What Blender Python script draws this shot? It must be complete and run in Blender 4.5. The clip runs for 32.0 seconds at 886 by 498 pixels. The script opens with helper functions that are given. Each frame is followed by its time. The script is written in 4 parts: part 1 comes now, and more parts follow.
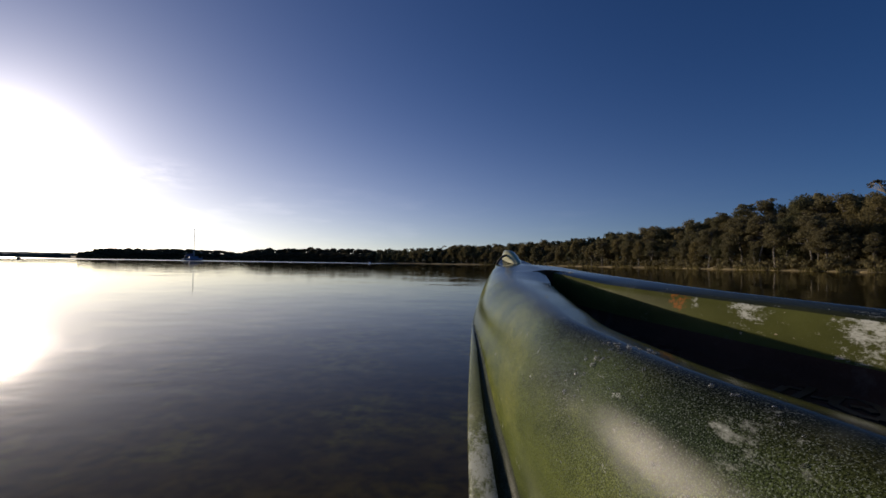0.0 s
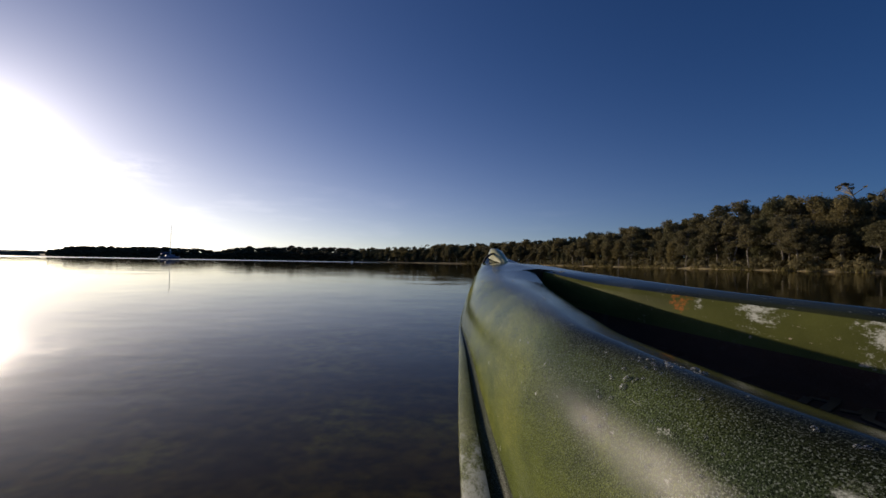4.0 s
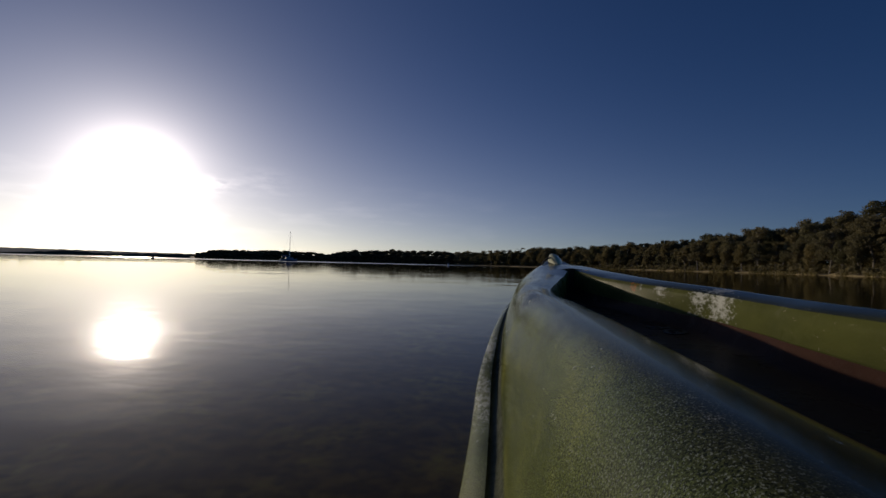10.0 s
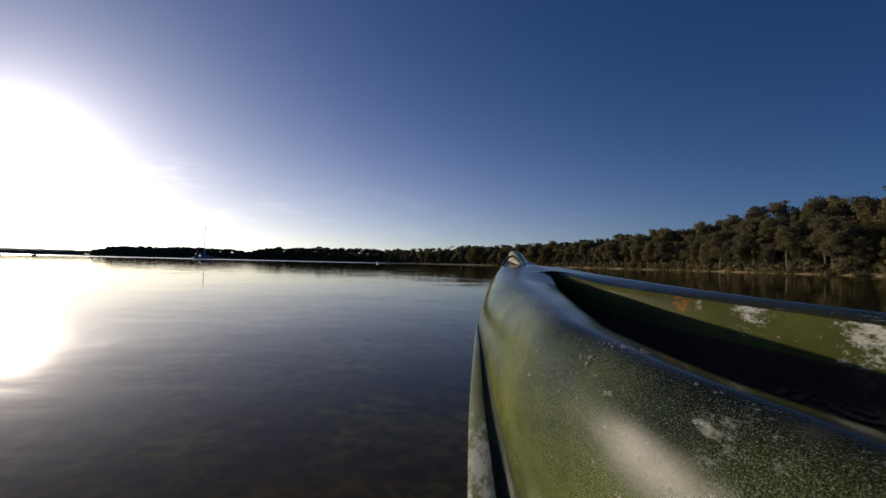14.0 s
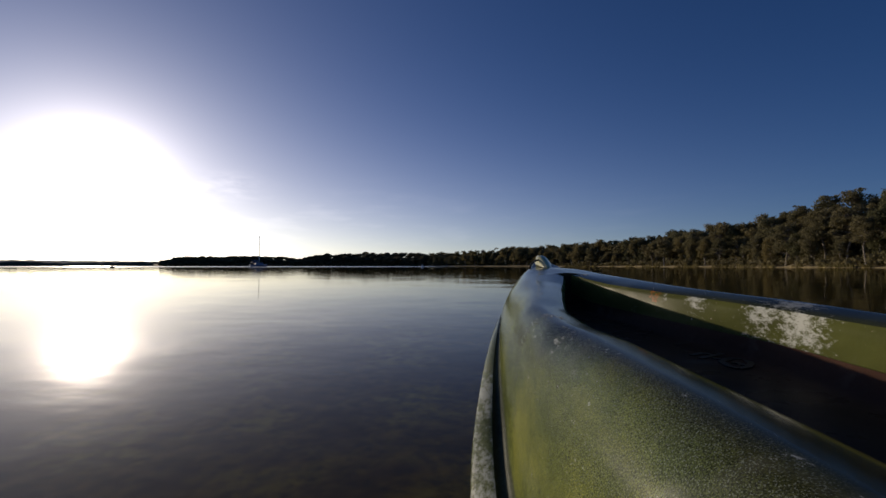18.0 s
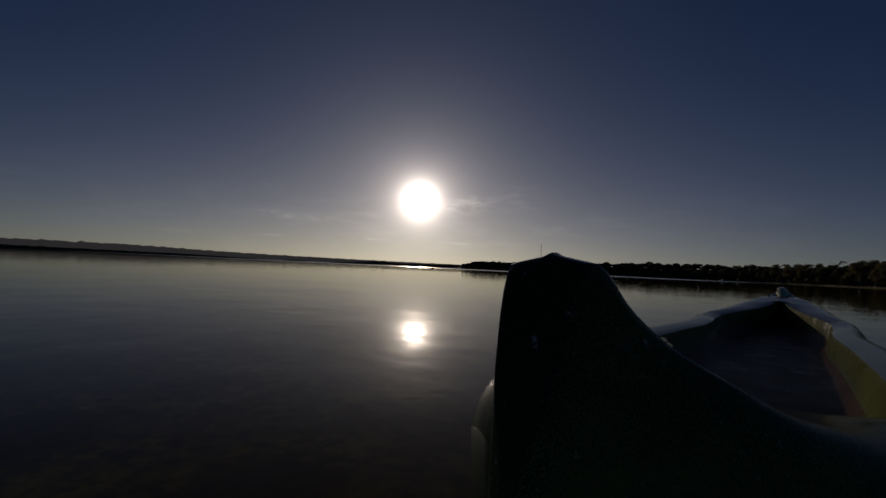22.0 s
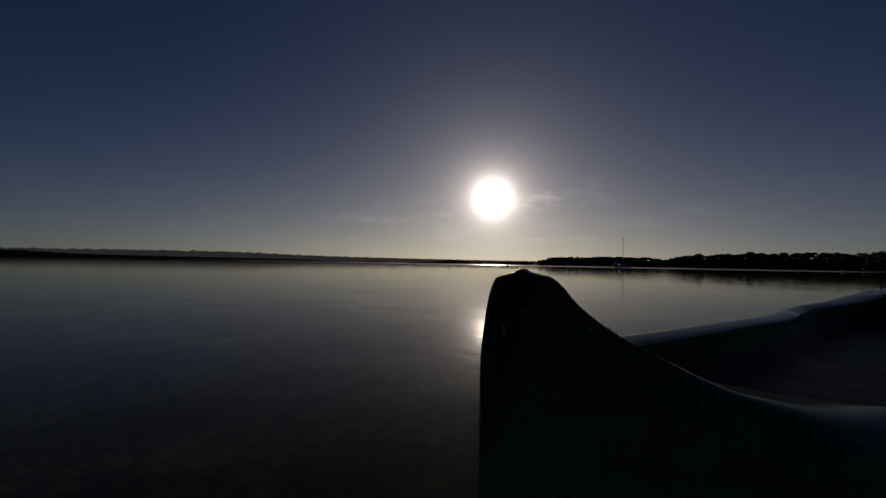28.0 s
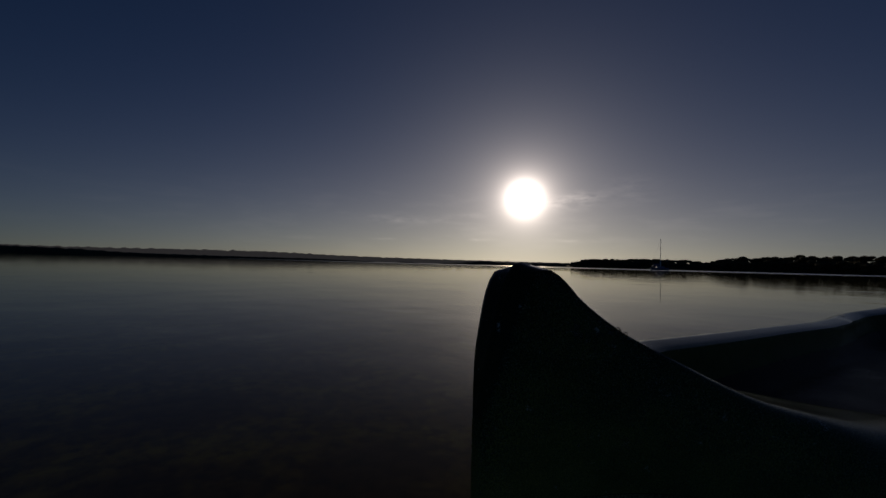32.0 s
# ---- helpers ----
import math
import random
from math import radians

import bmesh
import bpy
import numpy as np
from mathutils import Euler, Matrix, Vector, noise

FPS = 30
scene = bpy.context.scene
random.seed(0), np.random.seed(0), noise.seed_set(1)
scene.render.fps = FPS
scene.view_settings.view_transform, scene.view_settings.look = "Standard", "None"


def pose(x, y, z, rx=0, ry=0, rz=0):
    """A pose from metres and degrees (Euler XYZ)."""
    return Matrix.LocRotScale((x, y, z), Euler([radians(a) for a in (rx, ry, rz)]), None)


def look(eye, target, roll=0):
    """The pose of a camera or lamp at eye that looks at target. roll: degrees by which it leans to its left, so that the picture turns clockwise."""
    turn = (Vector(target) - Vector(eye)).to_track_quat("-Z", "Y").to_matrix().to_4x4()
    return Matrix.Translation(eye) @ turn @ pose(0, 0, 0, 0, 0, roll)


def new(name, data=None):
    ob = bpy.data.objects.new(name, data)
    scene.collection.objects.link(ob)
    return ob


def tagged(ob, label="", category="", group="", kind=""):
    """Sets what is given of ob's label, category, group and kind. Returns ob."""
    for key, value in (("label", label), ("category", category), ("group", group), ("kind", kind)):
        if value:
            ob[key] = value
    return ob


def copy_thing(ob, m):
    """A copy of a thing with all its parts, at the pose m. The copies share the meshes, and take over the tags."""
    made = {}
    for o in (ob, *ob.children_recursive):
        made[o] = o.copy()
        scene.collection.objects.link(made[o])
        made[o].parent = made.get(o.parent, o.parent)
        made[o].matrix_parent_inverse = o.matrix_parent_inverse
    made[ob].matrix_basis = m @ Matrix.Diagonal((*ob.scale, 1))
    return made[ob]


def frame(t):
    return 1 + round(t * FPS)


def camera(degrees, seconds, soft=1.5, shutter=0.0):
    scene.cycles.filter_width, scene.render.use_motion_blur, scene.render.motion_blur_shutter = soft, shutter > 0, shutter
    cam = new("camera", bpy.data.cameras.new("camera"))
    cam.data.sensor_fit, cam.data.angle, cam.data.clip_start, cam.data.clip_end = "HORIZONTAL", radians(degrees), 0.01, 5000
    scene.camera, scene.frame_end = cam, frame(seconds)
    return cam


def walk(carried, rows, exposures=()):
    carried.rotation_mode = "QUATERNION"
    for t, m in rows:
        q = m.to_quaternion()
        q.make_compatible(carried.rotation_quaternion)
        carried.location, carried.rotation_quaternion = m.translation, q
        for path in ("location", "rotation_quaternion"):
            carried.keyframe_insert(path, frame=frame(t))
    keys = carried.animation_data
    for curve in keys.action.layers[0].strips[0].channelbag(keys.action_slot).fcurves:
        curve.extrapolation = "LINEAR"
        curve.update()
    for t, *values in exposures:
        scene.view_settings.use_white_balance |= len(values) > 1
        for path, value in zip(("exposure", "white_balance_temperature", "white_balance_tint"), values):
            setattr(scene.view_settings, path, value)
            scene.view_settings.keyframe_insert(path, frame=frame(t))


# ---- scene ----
# A sit-on-top kayak afloat on a calm lake at low sun, woods on the shores.
# ---------------------------------------------------------------- camera
LENS = 92.0
EYE = 0.36
KAYAK_YAW = 3.0          # heading of the kayak, degrees to the left of +y
cam = camera(LENS, 32.0)
# seconds; yaw (left +), pitch (up +), lean to the right in degrees; metres to the right, ahead and up along the kayak.
# The eye glides aft along the deck as the view swings round to the left.
ROWS = [
    (0.0, -0.00, 1.97, -0.89, -0.018, 0.060, 0.000),
    (0.5, -2.17, 1.96, -1.50, -0.030, 0.133, 0.000),
    (1.0, -1.89, 1.72, 0.35, -0.019, 0.147, 0.010),
    (1.5, 1.87, 2.57, -2.91, -0.007, 0.086, -0.010),
    (2.0, 3.46, 1.95, -2.25, 0.003, -0.015, 0.000),
    (2.5, 1.71, 2.73, -3.54, -0.018, 0.029, -0.010),
    (3.0, -1.26, 2.00, -1.77, -0.025, 0.105, 0.000),
    (3.5, -2.22, 1.75, -0.62, -0.020, 0.124, 0.000),
    (5.5, -2.64, 2.57, -3.22, -0.032, 0.122, -0.010),
    (6.0, -4.59, 1.77, -1.02, -0.040, 0.156, 0.000),
    (6.5, -1.12, 2.22, 1.11, -0.024, 0.102, 0.010),
    (7.0, 3.03, 2.72, -3.68, -0.010, -0.011, -0.010),
    (7.5, 5.08, 2.33, -2.07, 0.002, -0.089, 0.000),
    (8.0, 8.24, 2.10, -0.90, 0.041, -0.301, 0.000),
    (8.5, 10.92, 1.82, -1.47, 0.051, -0.519, 0.000),
    (9.0, 11.26, 2.72, -3.29, 0.064, -0.536, -0.020),
    (9.5, 9.82, 2.66, -3.03, 0.062, -0.426, -0.020),
    (10.0, 10.44, 2.06, -1.45, 0.057, -0.489, -0.010),
    (10.5, 11.40, 2.22, -2.33, 0.055, -0.557, -0.010),
    (11.0, 9.26, 2.46, -3.48, 0.048, -0.390, -0.020),
    (11.5, 3.67, 2.77, -2.32, 0.004, -0.013, -0.010),
    (12.0, -0.46, 1.85, -0.84, -0.031, 0.059, 0.010),
    (12.5, -1.77, 1.77, 1.34, -0.028, 0.115, 0.020),
    (13.0, 1.01, 2.64, -1.34, -0.012, 0.062, 0.000),
    (13.5, 1.08, 2.33, -2.10, -0.012, 0.070, -0.010),
    (14.0, 1.06, 1.99, -1.37, -0.012, 0.051, 0.000),
    (14.5, 3.28, 2.27, -1.11, 0.002, -0.009, 0.000),
    (16.5, 0.77, 2.00, -0.27, -0.004, 0.056, 0.000),
    (17.0, -0.73, 1.55, 0.15, -0.022, 0.074, 0.010),
    (17.5, 2.54, 2.06, 2.65, 0.007, -0.008, 0.020),
    (18.0, 6.93, 2.27, 0.00, 0.023, -0.220, 0.010),
    (18.5, 9.63, 1.95, -1.35, 0.050, -0.410, 0.000),
    (19.0, 12.38, 1.79, 0.09, 0.073, -0.634, 0.000),
    (19.5, 18.14, 1.68, 0.43, 0.102, -0.980, -0.003),
    (20.0, 26.28, 2.21, 1.36, 0.207, -1.370, 0.026),
    (20.5, 32.85, 2.07, 0.45, 0.210, -1.555, 0.055),
    (21.0, 38.16, 1.93, -0.03, 0.425, -1.655, 0.095),
    (21.5, 42.10, 1.93, -1.51, 0.432, -1.647, 0.091),
    (22.0, 43.03, 2.49, -2.62, 0.427, -1.648, 0.083),
    (22.5, 43.13, 2.45, -3.05, 0.418, -1.629, 0.083),
    (23.0, 45.02, 1.69, -0.46, 0.454, -1.657, 0.097),
    (23.5, 52.04, 2.27, -0.15, 0.503, -1.676, 0.096),
    (24.0, 58.40, 2.10, -0.88, 0.529, -1.653, 0.089),
    (24.5, 62.03, 2.07, -1.60, 0.538, -1.645, 0.086),
    (25.0, 58.82, 2.95, -3.24, 0.530, -1.661, 0.079),
    (25.5, 57.14, 1.86, -1.07, 0.526, -1.660, 0.090),
    (27.5, 56.79, 3.24, -3.57, 0.525, -1.671, 0.080),
    (28.0, 52.94, 1.93, -1.00, 0.525, -1.691, 0.095),
    (28.5, 51.31, 1.88, -0.02, 0.501, -1.670, 0.097),
    (29.0, 53.89, 2.13, -0.72, 0.527, -1.686, 0.093),
    (29.5, 55.24, 1.71, -0.97, 0.531, -1.679, 0.092),
    (30.0, 54.94, 1.87, -1.85, 0.510, -1.660, 0.092),
    (30.5, 52.29, 1.11, 1.64, 0.514, -1.675, 0.106),
    (31.0, 52.14, 1.97, -6.49, 0.513, -1.696, 0.076),
    (31.5, 53.88, 1.40, 2.08, 0.537, -1.686, 0.113),
    (32.0, 57.09, 1.97, -1.46, 0.525, -1.660, 0.090),
]


def eye_pose(yaw, pitch, lean, right, ahead, up):
    at = pose(0, 0, EYE, 0, 0, KAYAK_YAW) @ pose(right, ahead, up, 0, 0, yaw - KAYAK_YAW)
    return at @ pose(0, 0, 0, 90 + pitch) @ pose(0, 0, 0, 0, 0, -lean)


TINT = 17
EXPOSURES = [(t, stops, kelvin, TINT) for t, stops, kelvin in (
    (0.0, -0.25, 6960), (6.5, -0.14, 6960), (8.5, -0.82, 7020), (11.0, -0.9, 7020), (12.5, -0.24, 6960), (17.0, -0.24, 6960),
    (19.0, -0.88, 7030), (20.0, -1.88, 7150), (20.5, -2.25, 7210), (21.5, -2.5, 7270), (32.0, -2.55, 7270))]
walk(cam, [(t, eye_pose(*row)) for t, *row in ROWS], EXPOSURES)

# ---------------------------------------------------------------- light
SUN_AZ, SUN_EL = -46.4, 8.8


def polar(az, dist, z=0.0):
    """A place by its bearing in degrees to the right of +y and its distance."""
    return Vector((dist * math.sin(radians(az)), dist * math.cos(radians(az)), z))


SUN_DIR = Vector((math.sin(radians(SUN_AZ)) * math.cos(radians(SUN_EL)),
                  math.cos(radians(SUN_AZ)) * math.cos(radians(SUN_EL)), math.sin(radians(SUN_EL))))

world = bpy.data.worlds.new("sky")
scene.world = world
world.use_nodes = True
wn, wl = world.node_tree.nodes, world.node_tree.links
wn.clear()


def wmath(op, a, b=None, c=None):
    n = wn.new("ShaderNodeMath")
    n.operation = op
    for i, v in enumerate((a, b, c)):
        if v is None:
            continue
        if isinstance(v, (int, float)):
            n.inputs[i].default_value = v
        else:
            wl.new(v, n.inputs[i])
    return n.outputs[0]


sky = wn.new("ShaderNodeTexSky")
sky.sky_type = "NISHITA"
sky.sun_disc = False
sky.sun_elevation = radians(SUN_EL)
sky.sun_rotation = radians(SUN_AZ)
sky.altitude = 1500
sky.air_density, sky.dust_density, sky.ozone_density = 1.0, 0.3, 6.0
coord = wn.new("ShaderNodeTexCoord")
dot = wn.new("ShaderNodeVectorMath")
dot.operation = "DOT_PRODUCT"
wl.new(coord.outputs["Generated"], dot.inputs[0])
dot.inputs[1].default_value = SUN_DIR
angle = wmath("ARCCOSINE", wmath("MINIMUM", dot.outputs["Value"], 0.999999))
# the sun's aureole: light scattered forwards by thin haze
glow = wmath("DIVIDE", 0.00042, wmath("ADD", wmath("POWER", angle, 3.0), 0.00001))
glow = wmath("ADD", glow, wmath("MULTIPLY", wmath("DIVIDE", 0.108, wmath("ADD", angle, 0.003)), wmath("EXPONENT", wmath("MULTIPLY", angle, -1 / 0.27))))
glow = wmath("ADD", glow, wmath("MULTIPLY", wmath("EXPONENT", wmath("MULTIPLY", angle, -1 / 0.45)), 0.05))
# thin streaks of cloud low over the horizon
mapping = wn.new("ShaderNodeMapping")
mapping.inputs["Scale"].default_value = (5.0, 5.0, 24.0)
wl.new(coord.outputs["Generated"], mapping.inputs["Vector"])
wisp = wn.new("ShaderNodeTexNoise")
wisp.inputs["Scale"].default_value = 1.9
wisp.inputs["Detail"].default_value = 6.0
wl.new(mapping.outputs[0], wisp.inputs["Vector"])
ramp = wn.new("ShaderNodeValToRGB")
ramp.color_ramp.elements[0].position = 0.5
ramp.color_ramp.elements[1].position = 0.8
wl.new(wisp.outputs["Fac"], ramp.inputs[0])
sep = wn.new("ShaderNodeSeparateXYZ")
wl.new(coord.outputs["Generated"], sep.inputs[0])
band = wmath("EXPONENT", wmath("MULTIPLY", wmath("POWER", wmath("DIVIDE", wmath("SUBTRACT", sep.outputs[2], 0.09), 0.07), 2.0), -1.0))
near_sun = wmath("EXPONENT", wmath("MULTIPLY", angle, -1 / 0.35))
cloud = wmath("MULTIPLY", wmath("MULTIPLY", ramp.outputs[0], band), wmath("MULTIPLY", near_sun, 0.4))
bearing = wmath("ARCTAN2", sep.outputs[0], sep.outputs[1])
height = wmath("ARCSINE", sep.outputs[2])
shred = wn.new("ShaderNodeTexNoise")
shred.inputs["Scale"].default_value = 9.0
shred.inputs["Detail"].default_value = 5.0
shred_map = wn.new("ShaderNodeMapping")
shred_map.inputs["Scale"].default_value = (3.0, 3.0, 10.0)
wl.new(coord.outputs["Generated"], shred_map.inputs["Vector"])
wl.new(shred_map.outputs[0], shred.inputs["Vector"])
torn = wmath("MAXIMUM", wmath("MULTIPLY_ADD", shred.outputs["Fac"], 3.2, -1.1), 0.0)
# single wisps: bearing, height, half length, half depth in degrees, brightness
for az, el, long, deep_, bright in ((-42.0, 8.2, 3.4, 0.9, 0.42), (-39.0, 8.9, 2.4, 0.7, 0.3), (-33.5, 9.6, 2.6, 1.3, 0.1), (-62.5, 5.8, 5.0, 0.55, 0.16), (-53.6, 6.5, 1.6, 0.3, 0.2),
                                    (-40.5, 3.3, 3.2, 0.22, 0.2), (-52.3, 3.3, 1.7, 0.2, 0.2), (-64.8, 3.1, 1.6, 0.16, 0.12), (-75.0, 2.95, 2.2, 0.25, 0.08)):
    du = wmath("POWER", wmath("MULTIPLY", wmath("SUBTRACT", bearing, radians(az)), 1 / radians(long)), 2.0)
    dv = wmath("POWER", wmath("MULTIPLY", wmath("SUBTRACT", height, radians(el)), 1 / radians(deep_)), 2.0)
    shape = wmath("EXPONENT", wmath("MULTIPLY", wmath("ADD", du, dv), -1.0))
    cloud = wmath("ADD", cloud, wmath("MULTIPLY", wmath("MULTIPLY", shape, torn), bright * 2.2))
haze = wmath("MULTIPLY", wmath("EXPONENT", wmath("DIVIDE", wmath("ABSOLUTE", sep.outputs[2]), -0.12)), wmath("EXPONENT", wmath("DIVIDE", angle, -0.42)))
glow = wmath("ADD", glow, cloud)
bg_sky = wn.new("ShaderNodeBackground")
bg_sky.inputs["Strength"].default_value = 0.073
deep = wn.new("ShaderNodeMix")
deep.data_type, deep.blend_type = "RGBA", "MULTIPLY"
deep.inputs[0].default_value = 1.0
deep.inputs[7].default_value = (0.63, 1.0, 1.2, 1)
wl.new(sky.outputs[0], deep.inputs[6])
wl.new(deep.outputs[2], bg_sky.inputs["Color"])
bg_glow = wn.new("ShaderNodeBackground")
bg_glow.inputs["Color"].default_value = (0.95, 0.9, 0.85, 1)
wl.new(wmath("MULTIPLY", glow, 1.0), bg_glow.inputs["Strength"])
bg_haze = wn.new("ShaderNodeBackground")
bg_haze.inputs["Color"].default_value = (1.0, 0.86, 0.6, 1)
wl.new(wmath("MULTIPLY", haze, 3.7), bg_haze.inputs["Strength"])
lit = wn.new("ShaderNodeAddShader")
wl.new(bg_glow.outputs[0], lit.inputs[0])
wl.new(bg_haze.outputs[0], lit.inputs[1])
both = wn.new("ShaderNodeAddShader")
wl.new(bg_sky.outputs[0], both.inputs[0])
wl.new(lit.outputs[0], both.inputs[1])
out = wn.new("ShaderNodeOutputWorld")
wl.new(both.outputs[0], out.inputs["Surface"])

sun_data = bpy.data.lights.new("sun", "SUN")
sun_data.energy = 3.0
sun_data.angle = radians(0.53)
sun_data.color = (1.0, 0.9, 0.72)
sun = new("sun", sun_data)
sun.matrix_world = look(SUN_DIR * 50, (0, 0, 0))

# ---------------------------------------------------------------- materials


def material(name):
    m = bpy.data.materials.new(name)
    m.use_nodes = True
    nt = m.node_tree
    return m, nt, nt.nodes["Principled BSDF"]


def noise_node(nt, scale, detail=4.0, rough=0.55, vector=None, stretch=None):
    n = nt.nodes.new("ShaderNodeTexNoise")
    n.inputs["Scale"].default_value = scale
    n.inputs["Detail"].default_value = detail
    n.inputs["Roughness"].default_value = rough
    tc = nt.nodes.new("ShaderNodeTexCoord")
    src = vector or tc.outputs["Object"]
    if stretch:
        mp = nt.nodes.new("ShaderNodeMapping")
        mp.inputs["Scale"].default_value = stretch
        nt.links.new(src, mp.inputs["Vector"])
        src = mp.outputs[0]
    nt.links.new(src, n.inputs["Vector"])
    return n


def ramp_node(nt, src, stops):
    r = nt.nodes.new("ShaderNodeValToRGB")
    els = r.color_ramp.elements
    while len(els) < len(stops):
        els.new(0.5)
    for e, (p, c) in zip(els, stops):
        e.position, e.color = p, (*c, 1)
    nt.links.new(src, r.inputs[0])
    return r


def mix_node(nt, fac, a, b, mode="MIX"):
    m = nt.nodes.new("ShaderNodeMix")
    m.data_type, m.blend_type = "RGBA", mode
    for sock, v in ((m.inputs[0], fac), (m.inputs[6], a), (m.inputs[7], b)):
        if isinstance(v, (int, float)):
            sock.default_value = v
        elif isinstance(v, tuple):
            sock.default_value = (*v, 1)
        else:
            nt.links.new(v, sock)
    return m.outputs[2]


def bump_node(nt, height, strength, distance, normal=None):
    b = nt.nodes.new("ShaderNodeBump")
    b.inputs["Strength"].default_value = strength
    b.inputs["Distance"].default_value = distance
    nt.links.new(height, b.inputs["Height"])
    if normal:
        nt.links.new(normal, b.inputs["Normal"])
    return b.outputs[0]


def simple(name, a, b, scale, rough=0.6, metal=0.0, bump=0.0, detail=4.0):
    m, nt, p = material(name)
    n = noise_node(nt, scale, detail)
    r = ramp_node(nt, n.outputs["Fac"], [(0.3, a), (0.7, b)])
    nt.links.new(r.outputs[0], p.inputs["Base Color"])
    p.inputs["Roughness"].default_value = rough
    p.inputs["Metallic"].default_value = metal
    if bump:
        nt.links.new(bump_node(nt, n.outputs["Fac"], 0.6, bump), p.inputs["Normal"])
    return m


def foliage(name, a, b, c, thin=0.5):
    """Leaves that let part of the light through."""
    m, nt, p = material(name)
    g = nt.nodes.new("ShaderNodeNewGeometry")
    r = ramp_node(nt, g.outputs["Random Per Island"], [(0.0, a), (0.55, b), (1.0, c)])
    oi = nt.nodes.new("ShaderNodeObjectInfo")
    tint = ramp_node(nt, oi.outputs["Random"], [(0.0, (0.72, 0.8, 0.76)), (0.5, (1.0, 1.0, 1.0)), (1.0, (1.28, 1.2, 1.0))])
    col = mix_node(nt, 1.0, r.outputs[0], tint.outputs[0], "MULTIPLY")
    nt.links.new(col, p.inputs["Base Color"])
    p.inputs["Roughness"].default_value = 0.7
    p.inputs["Specular IOR Level"].default_value = 0.15
    t = nt.nodes.new("ShaderNodeBsdfTranslucent")
    nt.links.new(col, t.inputs["Color"])
    mix = nt.nodes.new("ShaderNodeMixShader")
    mix.inputs[0].default_value = thin
    nt.links.new(p.outputs[0], mix.inputs[1])
    nt.links.new(t.outputs[0], mix.inputs[2])
    nt.links.new(mix.outputs[0], nt.nodes["Material Output"].inputs["Surface"])
    return m


LEAF = foliage("gum_leaves", (0.155, 0.138, 0.074), (0.205, 0.181, 0.095), (0.265, 0.228, 0.118))
LEAF_FAR = foliage("far_leaves", (0.15, 0.135, 0.088), (0.19, 0.165, 0.105), (0.23, 0.195, 0.12), 0.75)
REED = foliage("reeds", (0.16, 0.13, 0.05), (0.26, 0.2, 0.085), (0.38, 0.3, 0.13))
BARK = simple("gum_bark", (0.13, 0.11, 0.085), (0.33, 0.29, 0.23), 3.0, 0.85, bump=0.02)
SAND = simple("bank_sand", (0.16, 0.125, 0.055), (0.46, 0.35, 0.16), 0.6, 0.9, bump=0.05, detail=8)
WHITE = simple("white_paint", (0.7, 0.72, 0.74), (0.82, 0.83, 0.84), 2.0, 0.35)
PALE = simple("blue_grey_paint", (0.12, 0.16, 0.25), (0.17, 0.21, 0.3), 2.0, 0.35)
BLUE = simple("blue_canvas", (0.05, 0.08, 0.2), (0.07, 0.11, 0.27), 5.0, 0.7)
ALU = simple("aluminium", (0.5, 0.5, 0.5), (0.65, 0.65, 0.66), 4.0, 0.35, metal=1.0)
CORD = simple("black_cord", (0.012, 0.012, 0.013), (0.03, 0.03, 0.03), 300.0, 0.7)


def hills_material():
    m = bpy.data.materials.new("hills_haze_glow")
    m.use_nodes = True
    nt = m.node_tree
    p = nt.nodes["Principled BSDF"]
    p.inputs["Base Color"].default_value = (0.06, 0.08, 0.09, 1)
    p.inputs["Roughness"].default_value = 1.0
    # grey emission stands in for the haze in front of the hills
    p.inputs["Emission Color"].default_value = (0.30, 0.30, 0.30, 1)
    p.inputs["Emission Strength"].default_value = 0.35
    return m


HILLS = hills_material()


